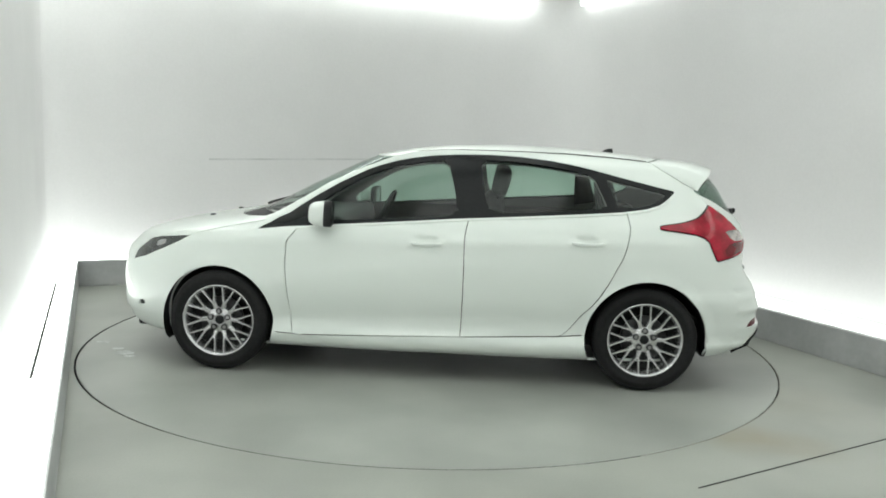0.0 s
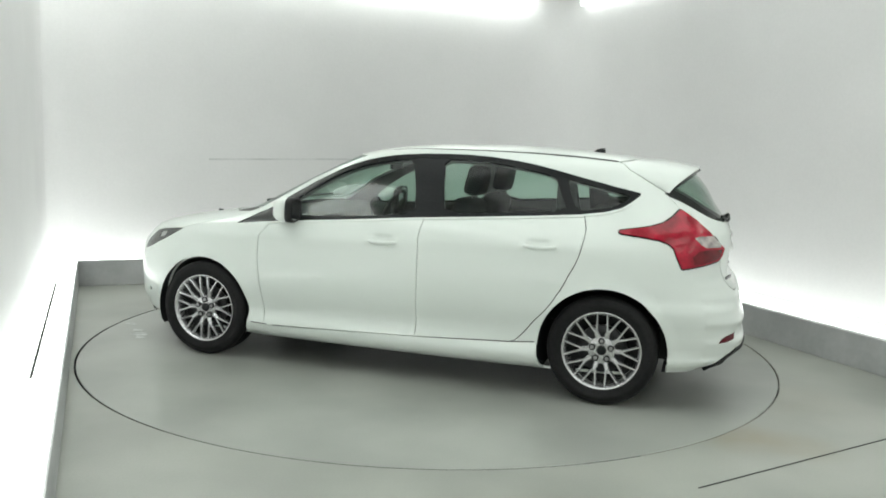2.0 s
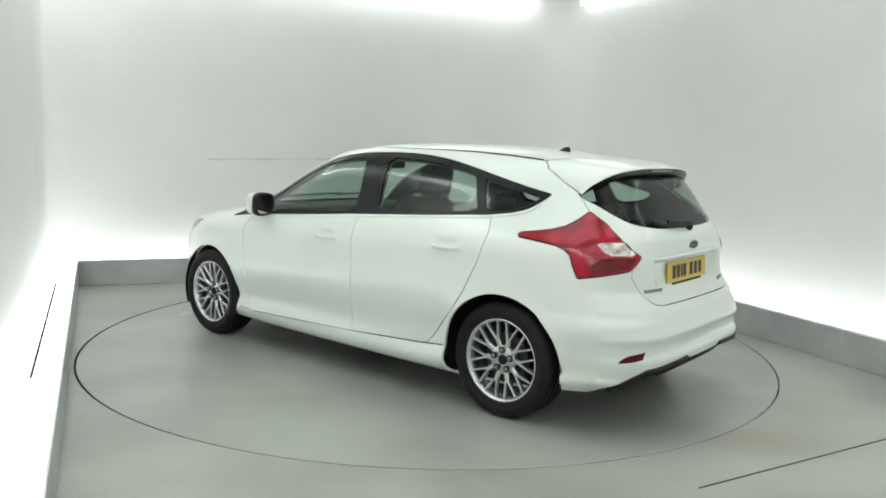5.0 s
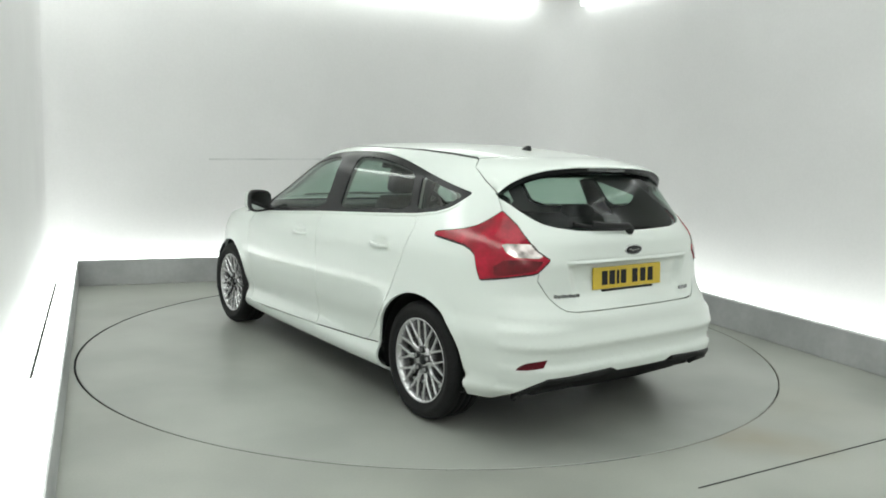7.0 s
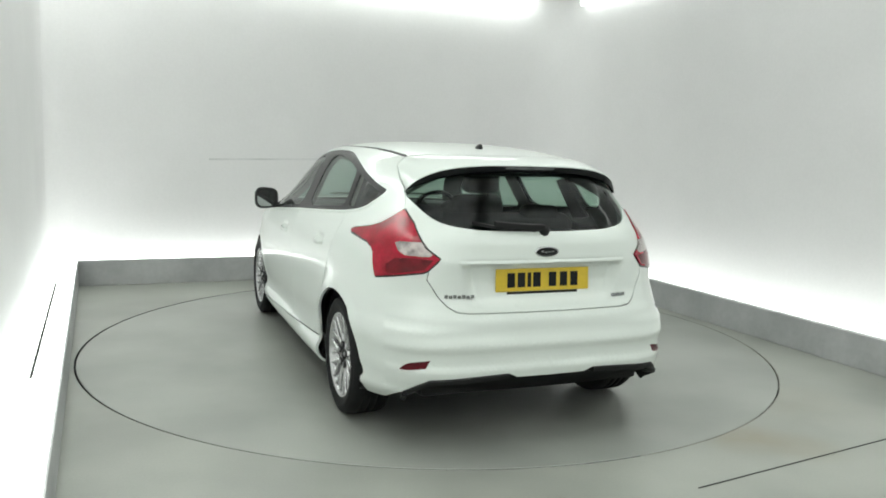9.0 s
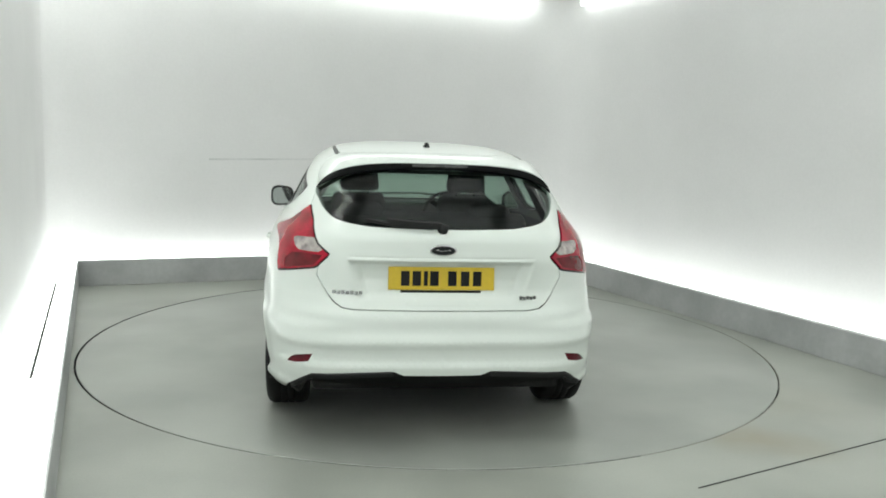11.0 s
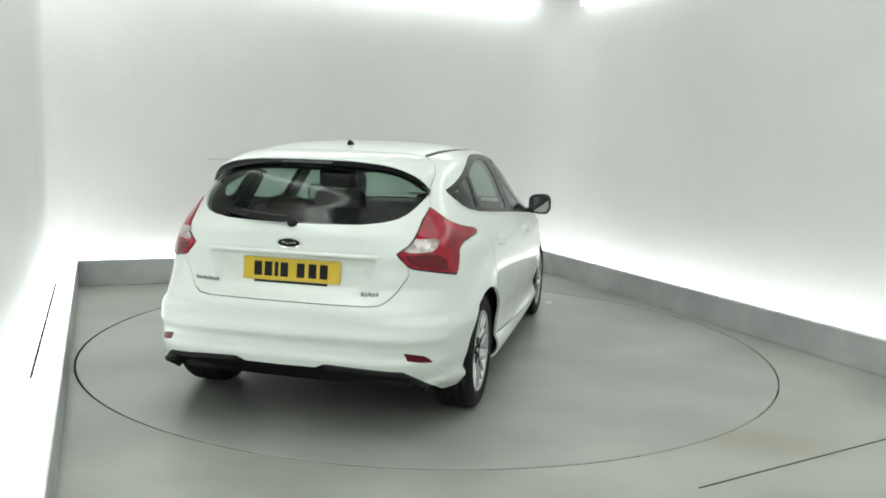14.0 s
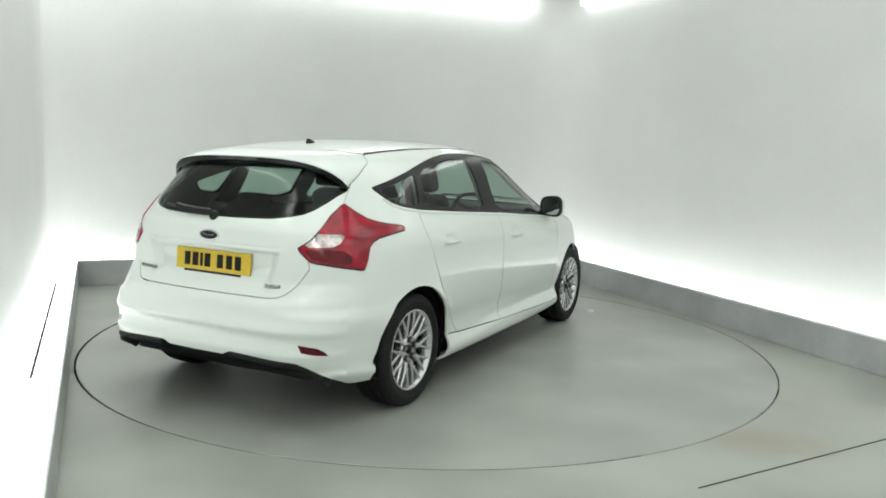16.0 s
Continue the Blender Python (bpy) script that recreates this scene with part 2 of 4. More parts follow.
    # glowing panels added out of view to fill light on car and floor
    for a0, b0 in ((-1.9, -1.5), (0.25, -1.5), (-1.9, -3.3), (0.25, -3.3), (-1.9, -5.4), (0.25, -5.4), (-1.9, -7.5), (0.25, -7.5)):
        tagged(mesh_object("fill_panel", box(bmesh.new(), a0, a0 + 1.75, b0, b0 + 1.3, CEIL_H - 0.05, CEIL_H - 0.003, room, 0.004), FILL_PANEL),
               "square glowing panel added out of view as fill light", "ceiling light", "ceiling panels over the turntable")
    # joint in the floor in front of the turntable
    tagged(mesh_object("floor_joint", box(bmesh.new(), 0.115, wr, -2.831, -2.823, 0.0005, 0.002, lambda a, b, z: room(a, b + 0.111 * (a - 0.1), z)), SEAM),
           "thin dark joint line in the grey floor", "floor joint", kind="structure")
    tagged(mesh_object("wall_seam", box(bmesh.new(), -1.21, 0.72, wb - 0.005, wb - 0.0003, 1.224, 1.242, lambda a, b, z: room(a, b, z + 0.022 * (a + 1.2))), WALL_SEAM),
           "faint horizontal seam across the white wall, its shadow line in the grey", "wall seam", kind="structure")
    tagged(mesh_object("ledge_joint", box(bmesh.new(), LEFT - 0.146, LEFT - 0.131, -1.15, 1.62, LEDGE_H + 0.012, LEDGE_H + 0.0145, room), SEAM),
           "thin dark joint along the ledge top", "ledge joint", kind="structure")


def build_joint_fill():
    """Strips that fill stretches of the gap round the turntable, wholly or in part, so its line fades."""
    for a0, a1, cover in ((-138, -103, 0.2), (-103, -65, 0.32), (-65, -41.8, 1.0), (-41.8, -30, 0.7), (-30, -11, 0.45), (-11, 24, 0.97), (24, 62, 0.55), (62, 120, 0.6)):
        n = 40
        rows = []
        bm = bmesh.new()
        for k in range(n + 1):
            a = radians(a0 + (a1 - a0) * k / n)
            c = min(1.0, cover * (1 + 0.12 * math.sin(17 * a) + 0.08 * math.sin(41 * a + 1)))
            d = Vector((math.cos(a), math.sin(a), 0))
            inner = HOLE_R + 0.006 - (0.0115 * c)
            rows.append([bm.verts.new(HOLE_C + d * r + Vector((0, 0, z))) for r, z in ((HOLE_R + 0.0058, -0.05), (HOLE_R + 0.0058, -0.0012), (inner, -0.0016), (inner, -0.05))])
        for p, q in zip(rows, rows[1:]):
            for k in range(3):
                bm.faces.new((p[k], q[k], q[k + 1], p[k + 1]))
        bm.faces.new(rows[0]), bm.faces.new(rows[-1])
        tagged(mesh_object("joint_fill", bm, FILL), "grey-brown fill in the joint round the turntable", "joint fill", kind="structure")


def build_turntable():
    bm = bmesh.new()
    n = 200
    rings = []
    for r, z in ((0, 0.0), (0.8, 0.0), (1.6, 0.0), (HOLE_R - 0.010, 0.0), (HOLE_R - 0.006, -0.003), (HOLE_R - 0.006, -0.05)):
        rings.append([bm.verts.new((r * math.cos(2 * math.pi * i / n), r * math.sin(2 * math.pi * i / n), z)) for i in range(n)] if r else [bm.verts.new((0, 0, z))])
    for k in range(len(rings) - 1):
        for i in range(n):
            j = (i + 1) % n
            if k == 0:
                bm.faces.new((rings[0][0], rings[1][i], rings[1][j]))
            else:
                # the disc's side carries the same painted gap shade
                bm.faces.new((rings[k][i], rings[k + 1][i], rings[k + 1][j], rings[k][j])).material_index = 1 if k == 4 else 0
    ob = mesh_object("turntable", bm, [DISC, SEAM])
    tagged(ob, "round grey painted vehicle turntable set flush in the floor", "turntable")
    ob.location = HOLE_C
    rnd = random.Random(7)
    for x, y, r in ((1.80, -0.69, 0.045), (1.74, -0.72, 0.03), (1.88, -0.62, 0.025), (2.27, 0.55, 0.035), (2.0, 0.80, 0.05), (1.93, 0.87, 0.03), (2.1, 0.70, 0.03)):
        bm = bmesh.new()
        rim = []
        for i in range(14):
            q = r * rnd.uniform(0.55, 1.15)
            rim.append((x + 1.5 * q * math.cos(2 * math.pi * i / 14), y + q * math.sin(2 * math.pi * i / 14)))
        top = [bm.verts.new((a, b, 0.0012)) for a, b in rim]
        low = [bm.verts.new((a, b, 0.0)) for a, b in rim]
        bm.faces.new(top)
        for i in range(14):
            bm.faces.new((top[i], low[i], low[(i + 1) % 14], top[(i + 1) % 14]))
        part("paint_scuff", bm, SCUFF, ob, "pale worn patch in the grey paint")
    return ob




# ---- the body's shape ----
# height, front x, rear x, half width, fullness of front and rear, middle x
LEVELS = (
    (0.168, 2.040, -1.900, 0.820, 3.1, 4.2, -0.100), (0.205, 2.100, -1.990, 0.888, 3.2, 4.6, -0.100),
    (0.250, 2.135, -2.060, 0.908, 3.3, 4.8, -0.100), (0.292, 2.152, -2.095, 0.900, 3.3, 5.8, -0.100),
    (0.325, 2.168, -2.115, 0.878, 3.6, 5.8, -0.100), (0.360, 2.170, -2.132, 0.879, 3.6, 5.8, -0.100),
    (0.402, 2.170, -2.137, 0.885, 3.6, 5.8, -0.100), (0.432, 2.170, -2.122, 0.889, 3.6, 5.8, -0.100),
    (0.475, 2.170, -2.119, 0.894, 3.6, 5.8, -0.100), (0.515, 2.170, -2.128, 0.899, 3.6, 5.8, -0.100),
    (0.578, 2.162, -2.108, 0.904, 3.6, 5.8, -0.100), (0.630, 2.150, -2.102, 0.906, 3.6, 5.0, -0.100),
    (0.700, 2.130, -2.057, 0.907, 3.6, 5.0, -0.100), (0.760, 2.080, -2.032, 0.906, 3.6, 4.9, -0.100),
    (0.840, 1.980, -2.037, 0.902, 3.6, 4.7, -0.100), (0.900, 1.740, -2.047, 0.893, 3.6, 4.5, -0.100),
    (0.960, 1.360, -2.042, 0.876, 3.6, 4.4, -0.110), (1.000, 1.190, -2.040, 0.855, 3.5, 4.3, -0.120),
    (1.060, 1.080, -2.000, 0.820, 3.3, 4.2, -0.140), (1.140, 0.930, -1.935, 0.775, 3.2, 4.1, -0.170),
    (1.220, 0.775, -1.870, 0.735, 3.2, 4.0, -0.200), (1.300, 0.615, -1.790, 0.690, 3.2, 4.0, -0.230),
    (1.335, 0.540, -1.745, 0.664, 3.2, 4.0, -0.240), (1.362, 0.475, -1.690, 0.642, 3.3, 3.9, -0.250),
    (1.378, 0.435, -1.640, 0.622, 3.4, 3.8, -0.260), (1.392, 0.385, -1.570, 0.600, 3.5, 3.7, -0.270),
    (1.408, 0.310, -1.470, 0.572, 3.6, 3.6, -0.300), (1.428, 0.210, -1.290, 0.532, 3.5, 3.5, -0.350),
    (1.4465, 0.060, -1.080, 0.460, 3.3, 3.3, -0.420), (1.460, -0.110, -0.860, 0.360, 3.0, 3.0, -0.460),
    (1.4675, -0.270, -0.690, 0.230, 2.6, 2.6, -0.480), (1.471, -0.480, -0.490, 0.004, 2.2, 2.2, -0.485))
NU, NV = 500, 420


def monotone(xs, ys, q):
    """Smooth curve through the rows that never overshoots them."""
    xs, ys = np.asarray(xs, float), np.asarray(ys, float)
    h, d = np.diff(xs), np.diff(ys) / np.diff(xs)
    m = np.zeros(len(xs))
    same = d[:-1] * d[1:] > 0
    w1, w2 = 2 * h[1:] + h[:-1], h[1:] + 2 * h[:-1]
    m[1:-1][same] = ((w1 + w2)[same]) / (w1[same] / d[:-1][same] + w2[same] / d[1:][same])
    m[0], m[-1] = d[0], d[-1]
    i = np.clip(np.searchsorted(xs, q, side="right") - 1, 0, len(h) - 1)
    s = (q - xs[i]) / h[i]
    return ((2 * s**3 - 3 * s**2 + 1) * ys[i] + (s**3 - 2 * s**2 + s) * h[i] * m[i]
            + (3 * s**2 - 2 * s**3) * ys[i + 1] + (s**3 - s**2) * h[i] * m[i + 1])


def body_grid():
    """The left half of the body as a fine grid: rows from sill to roof, columns from nose to tail."""
    rows = np.array(LEVELS)
    side = np.r_[0, np.cumsum(np.maximum(np.hypot(np.diff(rows[:, 0]), np.diff(rows[:, 3])), 0.02))]
    vs = np.linspace(0, side[-1], NV)
    z, f, b, w, nf, nb, xc = (monotone(side, rows[:, k], vs)[:, None] for k in range(7))
    a = np.linspace(0, math.pi / 2, 1500)
    out = np.zeros((NV, 2 * NU - 1, 3))
    for part_, (reach, n) in enumerate(((f - xc, nf), (xc - b, nb))):
        px_ = np.cos(a)[None].clip(0, 1) ** (2 / n) * reach
        py_ = np.sin(a)[None] ** (2 / n) * w
        s = np.concatenate([np.zeros((NV, 1)), np.cumsum(np.hypot(np.diff(px_), np.diff(py_)), 1)], 1)
        for j in range(NV):
            q = np.linspace(0, s[j, -1], NU)
            x, y = np.interp(q, s[j], px_[j]), np.interp(q, s[j], py_[j])
            if part_ == 0:
                out[j, :NU, 0], out[j, :NU, 1] = xc[j] + x, y
            else:
                out[j, NU - 1:, 0], out[j, NU - 1:, 1] = (xc[j] - x)[::-1], y[::-1]
    out[:, :, 2] = z
    return out, vs


GRID, VS = body_grid()
QUARTER = 3.0


def tuck(p):
    """The tail drawn in behind the lamps, most at the height of the tailgate's middle."""
    s = np.clip((-1.66 - p[:, 0]) / 0.34, 0, 1)
    pull = np.interp(p[:, 2], (0.2, 0.6, 0.75, 0.9, 1.05, 1.15, 1.25, 1.34), (0.03, 0.034, 0.038, 0.042, 0.052, 0.046, 0.025, 0.0))
    out = p.copy()
    out[:, 0] += pull * s * s * (3 - 2 * s)
    return out


def on_body(uv):
    """Points of the body at chart places (0 to 6 m from nose to tail, 0 to about 2 m from sill to roof)."""
    uv = np.atleast_2d(uv)
    i = (uv[:, 0] / (2 * QUARTER)).clip(0, 1) * (2 * NU - 2)
    j = (uv[:, 1] / VS[-1]).clip(0, 1) * (NV - 1)
    i0, j0 = np.minimum(i.astype(int), 2 * NU - 3), np.minimum(j.astype(int), NV - 2)
    s, t = (i - i0)[:, None], (j - j0)[:, None]
    return tuck((1 - s) * (1 - t) * GRID[j0, i0] + s * (1 - t) * GRID[j0, i0 + 1]
                + (1 - s) * t * GRID[j0 + 1, i0] + s * t * GRID[j0 + 1, i0 + 1])


def outward(uv, e=0.012):
    uv = np.atleast_2d(uv)
    n = np.cross(on_body(uv + (e, 0)) - on_body(uv - (e, 0)), on_body(uv + (0, e)) - on_body(uv - (0, e)))
    return n / np.maximum(np.linalg.norm(n, axis=1, keepdims=True), 1e-9)


def chart(z, x=None, y=None):
    """The chart place of the point of the side at (x, z), or of the tail at (y, z)."""
    j = int(np.argmin(np.abs(GRID[:, 0, 2] - z)))
    row = GRID[j]
    if x is not None:
        i = np.interp(-x, -row[:, 0], np.arange(2 * NU - 1))
    else:
        i = np.interp(-y, -row[NU - 1:, 1], np.arange(NU - 1, 2 * NU - 1))
    return (i / (2 * NU - 2) * 2 * QUARTER, np.interp(z, GRID[:, 0, 2], VS))


# ---- the car: x forwards, y to its left, its middle between the axles on the ground ----
def at_side(x, z):
    return chart(z, x=x)


def at_tail(y, z):
    return chart(z, y=y)


def at_top(x, y):
    """The chart place on roof or bonnet over (x, y), from the roof's rim inwards."""
    j0 = int(np.argmin(np.abs(VS - at_side(0, 1.30)[1])))
    d = (GRID[j0:, :, 0] - x) ** 2 + (GRID[j0:, :, 1] - y) ** 2
    j, i = np.unravel_index(np.argmin(d), d.shape)
    return (i / (2 * NU - 2) * 2 * QUARTER, VS[j0 + j])


def dense(points, step=0.02, close=False):
    pts = [np.array(p, float) for p in points]
    if close:
        pts.append(pts[0])
    out = []
    for p, q in zip(pts, pts[1:]):
        n = max(1, int(np.linalg.norm(q - p) / step))
        out += [p + (q - p) * k / n for k in range(n)]
    if not close:
        out.append(pts[-1])
    return np.array(out)


def rounded(points, turns=2, close=True):
    """Corners cut twice over, for soft outlines."""
    pts = [np.array(p, float) for p in points]
    for _ in range(turns):
        nxt = [] if close else [pts[0]]
        pairs = zip(pts, pts[1:] + pts[:1]) if close else zip(pts, pts[1:])
        for p, q in pairs:
            nxt += [p * 0.8 + q * 0.2, p * 0.2 + q * 0.8]
        if not close:
            nxt.append(pts[-1])
        pts = nxt
    return pts


def ribbon(points, width):
    """The closed outline of a thin band along a line."""
    p = dense(points, 0.03)
    d = np.gradient(p, axis=0)
    d /= np.maximum(np.linalg.norm(d, axis=1, keepdims=True), 1e-9)
    n = np.stack([-d[:, 1], d[:, 0]], 1) * (np.linspace(*width, len(p))[:, None] if isinstance(width, tuple) else width) / 2
    return np.concatenate([p + n, (p - n)[::-1]])


def inside(poly, pts):
    poly = np.asarray(poly)
    x, y = pts[:, 0], pts[:, 1]
    hit = np.zeros(len(pts), bool)
    x0, y0 = poly[-1]
    for x1, y1 in poly:
        cross = (y1 > y) != (y0 > y)
        with np.errstate(divide="ignore", invalid="ignore"):
            hit ^= cross & (x < (x0 - x1) * (y - y1) / (y0 - y1) + x1)
        x0, y0 = x1, y1
    return hit


S, R = at_side, at_tail
TAIL = 2 * QUARTER
TOP = VS[-1]


def v_of(z):
    return at_side(0, z)[1]


WINDOW_BAND = [S(*p) for p in ((1.08, 0.905), (0.97, 0.977), (0.855, 1.045), (0.74, 1.122), (0.62, 1.195), (0.53, 1.242), (0.44, 1.285), (0.35, 1.32),
                               (0.26, 1.347), (0.14, 1.373), (0.01, 1.391), (-0.14, 1.401), (-0.28, 1.405), (-0.42, 1.404), (-0.56, 1.397), (-0.70, 1.383),
                               (-0.84, 1.362), (-0.98, 1.333), (-1.12, 1.30), (-1.33, 1.251), (-1.475, 1.220), (-1.478, 1.208), (-1.43, 1.165), (-1.38, 1.132),
                               (-1.30, 1.108), (-1.15, 1.086), (-0.81, 1.06), (-0.2, 1.018), (0.57, 0.957), (0.9, 0.927))]
FRONT_PANE = rounded([S(*p) for p in ((0.75, 0.968), (0.76, 1.045), (0.62, 1.15), (0.44, 1.252), (0.26, 1.317), (0.08, 1.352), (-0.085, 1.366), (-0.135, 1.2), (-0.175, 1.037), (0.2, 1.008))], 1)
REAR_PANE = rounded([S(*p) for p in ((-0.285, 1.373), (-0.45, 1.373), (-0.60, 1.362), (-0.84, 1.328), (-0.985, 1.295), (-1.03, 1.2), (-1.075, 1.105), (-0.81, 1.083), (-0.355, 1.050), (-0.31, 1.2))], 1)
QUARTER_PANE = rounded([S(*p) for p in ((-1.055, 1.285), (-1.12, 1.270), (-1.33, 1.224), (-1.425, 1.203), (-1.41, 1.182), (-1.35, 1.142), (-1.27, 1.122), (-1.135, 1.108), (-1.09, 1.2))], 1)
REAR_WINDOW = [R(*p) for p in ((0, 1.337), (0.2, 1.337), (0.38, 1.333), (0.47, 1.312), (0.55, 1.270), (0.617, 1.222), (0.617, 1.20), (0.60, 1.17), (0.582, 1.14), (0.55, 1.105),
                               (0.515, 1.085), (0.46, 1.070), (0.358, 1.056), (0.136, 1.049), (0, 1.048))]
TAIL_LAMP = [S(*p) for p in ((-1.378, 1.006), (-1.385, 1.014), (-1.42, 1.021), (-1.48, 1.029), (-1.55, 1.042), (-1.615, 1.063), (-1.66, 1.097), (-1.695, 1.137), (-1.705, 1.136), (-1.75, 1.113),
                             (-1.815, 1.078), (-1.885, 1.03), (-1.95, 0.968), (-1.995, 0.922), (-1.993, 0.908), (-1.972, 0.86), (-1.962, 0.852), (-1.85, 0.828), (-1.745, 0.812), (-1.735, 0.817),
                             (-1.705, 0.87), (-1.68, 0.925), (-1.65, 0.948), (-1.60, 0.966), (-1.48, 0.982), (-1.40, 0.990), (-1.383, 0.995))]
REVERSE_LENS = [S(*p) for p in ((-1.808, 0.982), (-1.83, 0.990), (-1.935, 0.992), (-1.958, 0.965), (-1.976, 0.938), (-1.968, 0.927), (-1.885, 0.929), (-1.845, 0.948))]
BRAKE_LENS = [S(*p) for p in ((-1.982, 0.914), (-1.965, 0.868), (-1.86, 0.84), (-1.81, 0.84), (-1.80, 0.88), (-1.84, 0.912), (-1.9, 0.918))]
HEAD_LAMP = [S(*p) for p in ((1.975, 0.65), (1.92, 0.735), (1.835, 0.80), (1.76, 0.818), (1.69, 0.826), (1.60, 0.836), (1.528, 0.842), (1.60, 0.803), (1.72, 0.748), (1.85, 0.69))]
HEAD_CORE = rounded([S(*p) for p in ((1.79, 0.755), (1.78, 0.795), (1.705, 0.808), (1.715, 0.772))], 1)
REFLECTOR = [R(*p) for p in ((0.742, 0.403), (0.725, 0.425), (0.70, 0.442), (0.615, 0.459), (0.635, 0.421), (0.70, 0.408))]
DIFFUSER_LOW = [R(*p) for p in ((0.752, 0.232), (0.725, 0.231), (0.63, 0.285), (0.56, 0.292), (0.50, 0.283), (0.43, 0.280), (0.38, 0.252), (0.2, 0.245))] + [(TAIL, v_of(0.245))]
DIFFUSER = [R(0, 0.362), R(0.185, 0.364), R(0.235, 0.386), R(0.40, 0.381), S(-2.085, 0.368), S(-2.045, 0.338), S(-1.99, 0.298)] + DIFFUSER_LOW
PLATE_NOOK = [R(0, 0.901), R(0.25, 0.901), R(0.45, 0.898), R(0.43, 0.84), R(0.37, 0.72), R(0.34, 0.708), R(0, 0.704)]
WINDSCREEN = [(0, v_of(1.005)), S(1.0, 1.005), S(0.93, 1.048), S(0.69, 1.197), S(0.50, 1.288), S(0.34, 1.35), S(0.275, 1.374), (0, v_of(1.384))]
COWL = [(0, v_of(0.966)), S(1.20, 0.966), S(1.06, 0.975), S(1.0, 1.004), (0, v_of(1.004))]
FOG_LAMP = rounded([S(*p) for p in ((1.935, 0.352), (1.925, 0.388), (1.885, 0.392), (1.87, 0.365))], 2)
BONNET = [(0, v_of(0.70)), S(1.93, 0.735), S(1.80, 0.815), S(1.60, 0.862), S(1.30, 0.915), S(1.15, 0.945), (0, v_of(0.965))]
FRONT_EDGE = rounded([S(*p) for p in ((0.825, 0.915), (0.862, 0.87), (0.886, 0.76), (0.884, 0.585), (0.862, 0.40), (0.845, 0.275))], 2, False)
REAR_EDGE = rounded([S(*p) for p in ((-0.79, 0.322), (-0.83, 0.335), (-0.985, 0.52), (-1.10, 0.69), (-1.165, 0.822), (-1.2, 0.977), (-1.18, 1.083))], 3, False)
FRONT_DOOR = FRONT_EDGE + [S(*p) for p in ((0.80, 0.262), (-0.2, 0.296), (-0.209, 0.746), (-0.227, 1.01), (-0.2, 1.018), (0.57, 0.957))]
REAR_DOOR = [S(*p) for p in ((-0.227, 1.01), (-0.209, 0.746), (-0.2, 0.296))] + REAR_EDGE + [S(-0.81, 1.058)]
ROOF = [S(0.27, 1.376), S(0.10, 1.408), at_top(-0.3, 0.52), at_top(-0.8, 0.53), at_top(-1.331, 0.51), at_top(-1.40, 0.4), at_top(-1.45, 0.2), at_top(-1.46, 0.0), (TAIL, TOP), (0, TOP), (0, v_of(1.386))]
HATCH_EDGE = [at_top(-1.46, 0.0), at_top(-1.45, 0.2), at_top(-1.40, 0.4), at_top(-1.331, 0.515), S(-1.395, 1.347), S(-1.52, 1.28), S(-1.612, 1.228)]
HATCH_SIDE = [S(-1.612, 1.226), S(-1.70, 1.136)]
HATCH_LOW = [S(-1.975, 0.862), R(0.602, 0.82), R(0.55, 0.735), R(0.515, 0.697), R(0.48, 0.676), R(0.42, 0.669), R(0.127, 0.666), R(0, 0.666)]
HATCH = [at_top(-1.46, 0.0), at_top(-1.45, 0.2), at_top(-1.40, 0.4), at_top(-1.331, 0.515), S(-1.395, 1.347), S(-1.52, 1.28), S(-1.612, 1.226), S(-1.70, 1.136), S(-1.815, 1.078),
         S(-1.885, 1.03), S(-1.995, 0.922), S(-1.972, 0.86), R(0.602, 0.82), R(0.55, 0.735), R(0.515, 0.697), R(0.48, 0.676), R(0.42, 0.669), R(0.127, 0.666), (TAIL, v_of(0.666)), (TAIL, v_of(1.44))]
REAR_BUMPER = [S(-1.60, 0.79), S(-1.745, 0.812), S(-1.962, 0.852), R(0.602, 0.82), R(0.55, 0.735), R(0.515, 0.697), R(0.48, 0.676), R(0.42, 0.669), R(0.127, 0.666), (TAIL, v_of(0.666)), (TAIL, -0.02), (S(-1.5, 0.18)[0], -0.02), S(-1.62, 0.5)]
FRONT_BUMPER = [(-0.01, -0.02), (S(1.60, 0.18)[0], -0.02), S(1.72, 0.55), S(1.985, 0.64), S(1.93, 0.735), (-0.01, v_of(0.70))]
SILL = [(S(1.05, 0.18)[0], -0.02), S(1.0, 0.262), S(0.80, 0.262), S(-0.2, 0.296), S(-0.79, 0.322), S(-0.95, 0.334), (S(-1.0, 0.18)[0], -0.02)]
AXLE, WHEEL_R = 1.324, 0.318
ARCHES = [[S(cx + r * math.cos(a), max(0.1685, 0.315 + r * math.sin(a))) for a in np.linspace(-0.42, math.pi + 0.42, 44)] for cx, r in ((AXLE, 0.352), (-AXLE, 0.368))]
ROOF_STRIP = ribbon([at_top(0.12, 0.50), at_top(-0.1, 0.515), at_top(-0.35, 0.522), at_top(-0.6, 0.525), at_top(-0.85, 0.525), at_top(-1.1, 0.52), at_top(-1.325, 0.505)], (0.006, 0.022))
WAIST_HIGHLIGHT = ribbon([S(*p) for p in ((0.83, 0.924), (0.57, 0.947), (-0.2, 1.008), (-0.81, 1.050), (-1.15, 1.076), (-1.30, 1.098), (-1.385, 1.123), (-1.437, 1.158))], 0.010)
LAMP_SEAL = ribbon(TAIL_LAMP + TAIL_LAMP[:1], 0.009)
